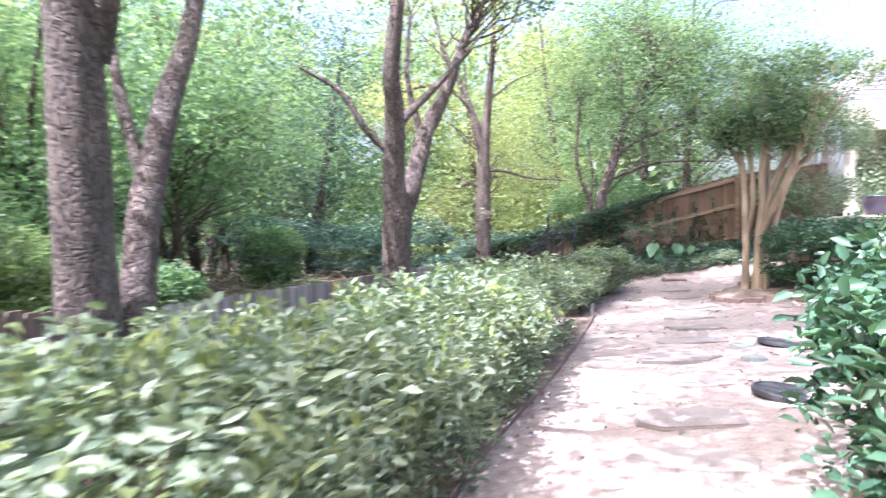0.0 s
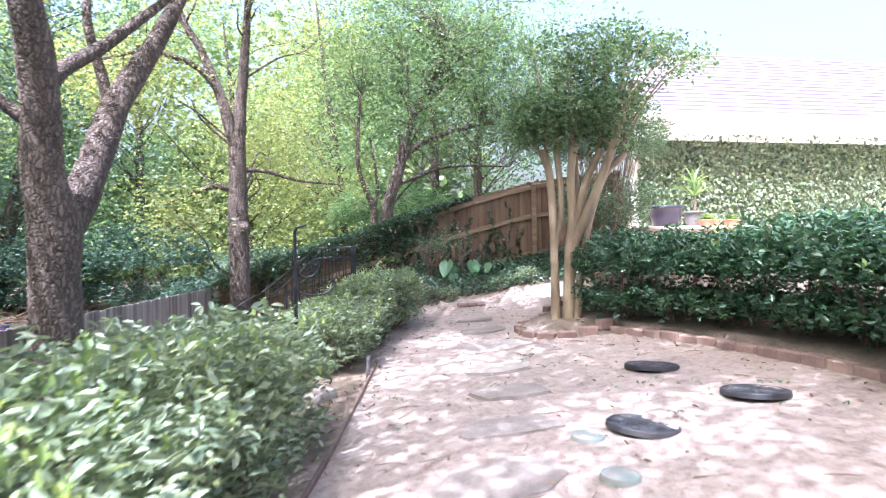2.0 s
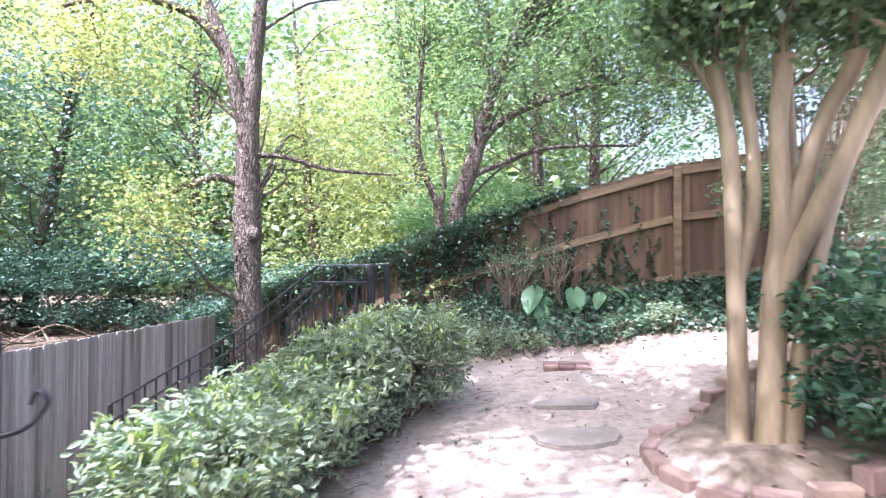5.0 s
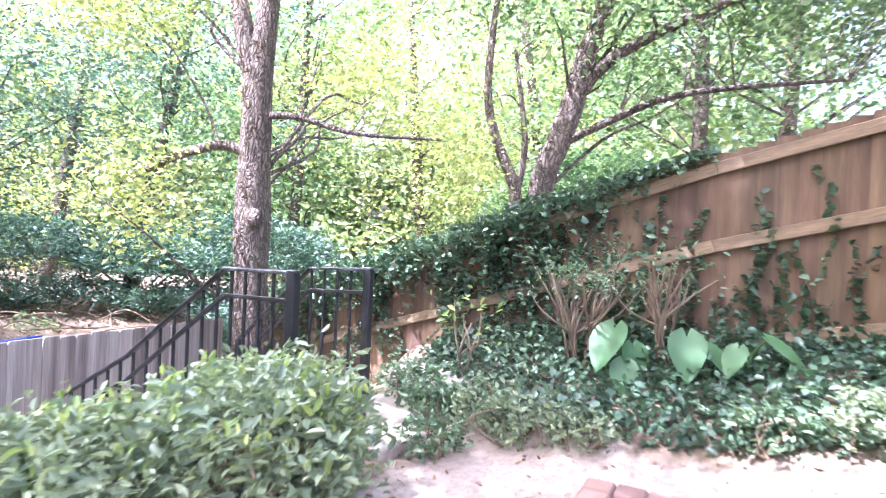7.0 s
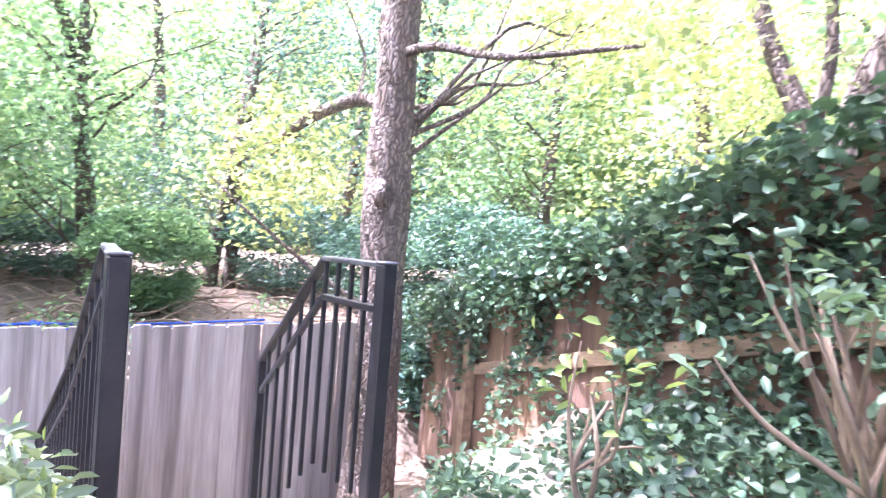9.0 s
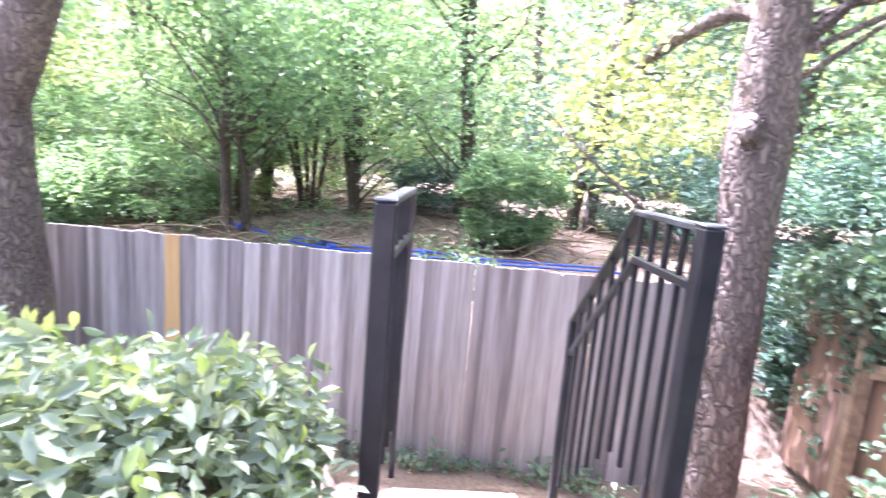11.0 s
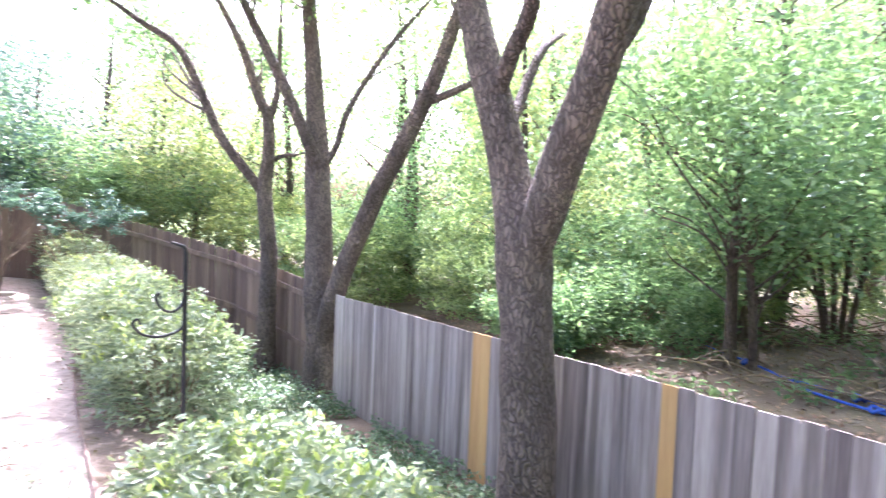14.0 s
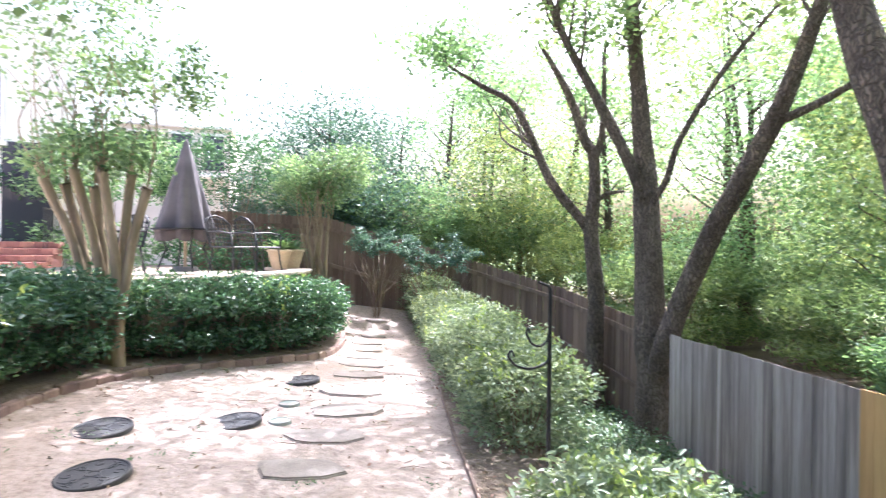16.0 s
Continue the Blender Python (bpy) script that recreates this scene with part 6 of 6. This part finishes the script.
for i, (x, y, rx, ry, h, mat) in enumerate([(-5.2, 17.0, 1.4, 1.2, 1.6, M_darkleaf), (-3.2, 17.2, 1.5, 1.2, 2.0, M_darkleaf), (-7.5, 16.0, 1.4, 1.3, 1.8, M_darkleaf), (0.0, 17.5, 1.8, 1.3, 2.2, M_darkleaf), (3.0, 17.2, 1.6, 1.2, 2.2, M_woodleaf),
                                       (-6.2, 6.8, 1.3, 1.5, 1.2, M_woodleaf), (-5.6, 4.6, 1.3, 1.5, 1.4, M_oakleaf), (-6.5, 2.0, 1.6, 1.6, 1.6, M_oakleaf), (-5.5, -0.8, 1.7, 1.6, 1.9, M_woodleaf), (-9.5, 12.2, 1.3, 1.3, 1.1, M_darkleaf), (-1.2, 15.2, 0.9, 0.7, 1.3, M_darkleaf),
                                       (-3.2, -4.2, 1.8, 1.1, 3.1, M_oakleaf), (-0.2, -4.3, 1.8, 1.0, 3.3, M_woodleaf), (2.6, -4.6, 1.8, 1.0, 3.4, M_darkleaf), (-11.5, 9.8, 1.6, 1.8, 2.0, M_oakleaf), (-5.6, 12.9, 0.7, 0.8, 1.5, M_woodleaf), (-4.6, 1.4, 1.3, 1.3, 1.9, M_oakleaf), (-4.8, -2.6, 1.5, 1.3, 2.4, M_yellowleaf), (-7.6, -1.0, 1.6, 1.6, 2.6, M_oakleaf), (-1.8, -4.6, 1.5, 1.0, 2.4, M_oakleaf), (1.2, -4.6, 1.5, 1.0, 2.6, M_darkleaf), (-7.4, 5.2, 1.6, 1.5, 2.0, M_woodleaf), (-8.6, 7.4, 1.4, 1.3, 1.5, M_oakleaf), (-4.5, 6.3, 0.8, 0.9, 0.9, M_woodleaf)]):
    shrub("woodland_bush", x, y, rx, ry, h, 9500, 0.09, mat, 300 + i, "leafy understorey bush beyond the fence", "bush", "understorey", lift=0.15, twigs=10)
pts = []
for i in range(60000):                                  # far wall of foliage, past counting
    a = rng.uniform(math.radians(-22), math.radians(130))
    d = rng.uniform(21, 34)
    x, y = -math.sin(a) * d - 1, math.cos(a) * d + 6
    z = rng.uniform(0, 1) ** 1.2 * 11
    if noise.noise(Vector((x * 0.25, y * 0.25, z * 0.3))) > -0.05:
        for j in range(4):
            pts.append((x + rng.normal() * 0.4, y + rng.normal() * 0.4, z + rng.normal() * 0.3))
scatter_stuff("far_woods", np.array(pts), 0.42, M_oakleaf, 79, "distant sunlit woods", "trees", 0.6, 0.3, False)
# dead branches and litter on the woodland floor
paths = []
for i in range(260):
    x, y = rng.uniform(-11, -4.5), rng.uniform(5, 17)
    a, L = rng.uniform(0, 6.3), rng.uniform(0.4, 1.7)
    z = ground_z(x, y) + 0.02
    paths.append(curve_points([(x, y, z, 0.016), (x + math.cos(a) * L * 0.5, y + math.sin(a) * L * 0.5, z + rng.uniform(0.02, 0.25), 0.013), (x + math.cos(a) * L, y + math.sin(a) * L, z + rng.uniform(0, 0.3), 0.005)], 4))
tagged(new("dead_branches", array_mesh("dead_branches", *tubes(paths, 5), M_twig)), "dry fallen branches on the woodland floor", "branches", kind="stuff")
pts = []
for i in range(15000):
    x, y = rng.uniform(-11, -1.3), rng.uniform(3, 18)
    if x < fence_x(y) - 0.1:
        pts.append((x, y, ground_z(x, y) + 0.015 * rng.random() + 0.004))
scatter_stuff("woodland_litter", np.array(pts), 0.08, M_deadleaf, 80, "brown leaf litter under the trees", "leaves", 0.5, 1.6, False)

pts = []
for i in range(16000):                                  # seedlings and trailing leaves
    x, y = rng.uniform(-9.5, -1.3), rng.uniform(3, 16)
    gap = fence_x(y) - x
    if gap > 0.15 and noise.noise(Vector((x * 0.7, y * 0.7, 31))) > 0.12 + 0.12 * smooth01((y - 9) / 4):
        pts.append((x, y, ground_z(x, y) + abs(rng.normal()) * 0.13 + 0.02))
scatter_stuff("woodland_seedlings", np.array(pts), 0.085, M_woodleaf, 81, "low green seedlings on the woodland floor", "weeds", 0.6, 0.7)

# blue straps strung along the ground beyond the fence
def strap(points, label):
    t = thing("blue_strap", (points[0][0], points[0][1], ground_z(*points[0])), label, "strap", "blue straps")
    o = np.array([points[0][0], points[0][1], ground_z(*points[0])])
    path = [(np.array(p) - o, r) for p, r in curve_points([(x, y, ground_z(x, y) + 0.03 + 0.03 * (i % 2), 0.016) for i, (x, y) in enumerate(points)], 6)]
    mesh_child("webbing", *tubes([path], 6), M_rope, t, smooth=True)
    for k in (1, len(points) // 2):
        x, y = points[k]
        knot = [(np.array((x, y, ground_z(x, y) + 0.05)) - o + np.array([0.06 * math.cos(q), 0.06 * math.sin(q), 0.03 * math.sin(2 * q)]), 0.02) for q in np.linspace(0, 6.3, 12)]
        mesh_child("knot", *tubes([knot], 6), M_rope, t, smooth=True)


strap([(-6.6, 7.9), (-5.9, 8.7), (-5.45, 9.3), (-4.95, 9.6), (-4.75, 10.3), (-4.6, 11.2), (-4.45, 12.3), (-4.3, 13.4), (-4.4, 14.6)], "bright blue strap lying on the woodland floor")
strap([(-5.45, 9.35), (-5.1, 10.1), (-4.95, 10.9), (-4.85, 11.6), (-4.7, 12.4), (-4.55, 13.5), (-4.7, 14.4)], "bright blue strap lying doubled on the woodland floor")

# ---------------------------------------------------------------- small garden things
hook = thing("shepherd_hook", (1.16, 7.12, ground_z(1.16, 7.12)), "black iron shepherd hook pole with scrolls", "garden hook")
hz = 1.40 - hook.location.z
mesh_child("pole", *tubes([[((0, 0, -0.2), 0.016), ((0, 0, hz * 0.5), 0.016), ((0, 0, hz - 0.03), 0.015)]], 8), M_iron, hook, smooth=True)
mesh_child("hook", *tubes([curve_points([(0, 0, hz - 0.05, 0.014), (0.01, 0, hz - 0.005, 0.012), (0.05, 0, hz + 0.015, 0.011), (0.10, 0.01, hz + 0.03, 0.009)], 5)], 8), M_iron, hook, smooth=True)
for drop, reach in ((0.40, 0.2), (0.56, 0.34)):
    arm = [(0, 0, hz - drop + 0.08, 0.010), (0.03, 0.01, hz - drop, 0.010), (reach * 0.45, 0.02, hz - drop - 0.035, 0.010), (reach * 0.8, 0.03, hz - drop - 0.01, 0.009),
           (reach, 0.03, hz - drop + 0.06, 0.009), (reach * 0.93, 0.03, hz - drop + 0.1, 0.008), (reach * 0.86, 0.03, hz - drop + 0.06, 0.007)]
    mesh_child("scroll", *tubes([curve_points(arm, 5)], 6), M_iron, hook, smooth=True)
stake = thing("pipe_stake", (1.80, 7.75, ground_z(1.80, 7.75)), "short grey pipe stake at the hedge corner", "stake")
mesh_child("pipe", *tubes([[((0, 0, -0.1), 0.017), ((0.01, 0, 0.2), 0.017)]], 10), M_pipe, stake, smooth=True)
mesh_child("collar", *tubes([[((0.01, 0, 0.19), 0.023), ((0.012, 0, 0.225), 0.022)]], 10), M_pipe, stake, smooth=True)

# ---------------------------------------------------------------- fence boards, last
rngb = random.Random(5)
b_grey = [board_mesh("grey_board", w, 0.018, M_greywood, 0.014) for w in (0.1395, 0.138, 0.1405)]
b_new = board_mesh("new_board", 0.137, 0.02, M_newwood, 0.004)
b_brown = [board_mesh("brown_board", w, 0.018, M_brownwood, 0.016) for w in (0.1405, 0.140, 0.1415)]
b_dark = [board_mesh("dark_board", w, 0.018, M_darkwood, 0.02) for w in (0.135, 0.13)]
NEW_Y = (9.37, 7.3, 7.16)


def grey_for(i, n):
    y = 13.85 + (3.95 - 13.85) * (i + 0.5) / n
    return b_new if any(abs(y - q) < 0.071 for q in NEW_Y) else b_grey[(i * 7) % 3]


run_of_boards(fence_grey, "board", (fence_x(13.85), 13.85), (fence_x(3.95), 3.95), 0.47, 0.46, lambda x, y: min(ground_z(x + 0.25, y), -0.3) - 0.12, grey_for, 0.1405, rngb)
for ya, yb in ((13.8, 9.6), (9.6, 4.0)):
    for zz in (-0.5, 0.2):
        beam("fence_rail", (fence_x(ya) - 0.04, ya, zz), (fence_x(yb) - 0.04, yb, zz), 0.04, 0.09, M_greywood, fence_grey)
for xa, xb in ((-1.0, 2.7), (2.7, 4.2), (4.2, 5.3), (5.3, 6.85)):
    run_of_boards(fence_brown, "board", (xa, back_fence_y(xa)), (xb, back_fence_y(xb)), back_top(xa), back_top(xb), lambda x, y: lerp_table(FENCE_BASE, x) - 0.12, lambda i, n: b_brown[(i * 5) % 3], 0.1405, rngb)
for (a, za), (b, zb) in zip(DARK, DARK[1:]):
    run_of_boards(fence_dark, "board", a, b, za, zb, lambda x, y: ground_z(x, y) - 0.25, lambda i, n: b_dark[i % 2], 0.142, rngb)
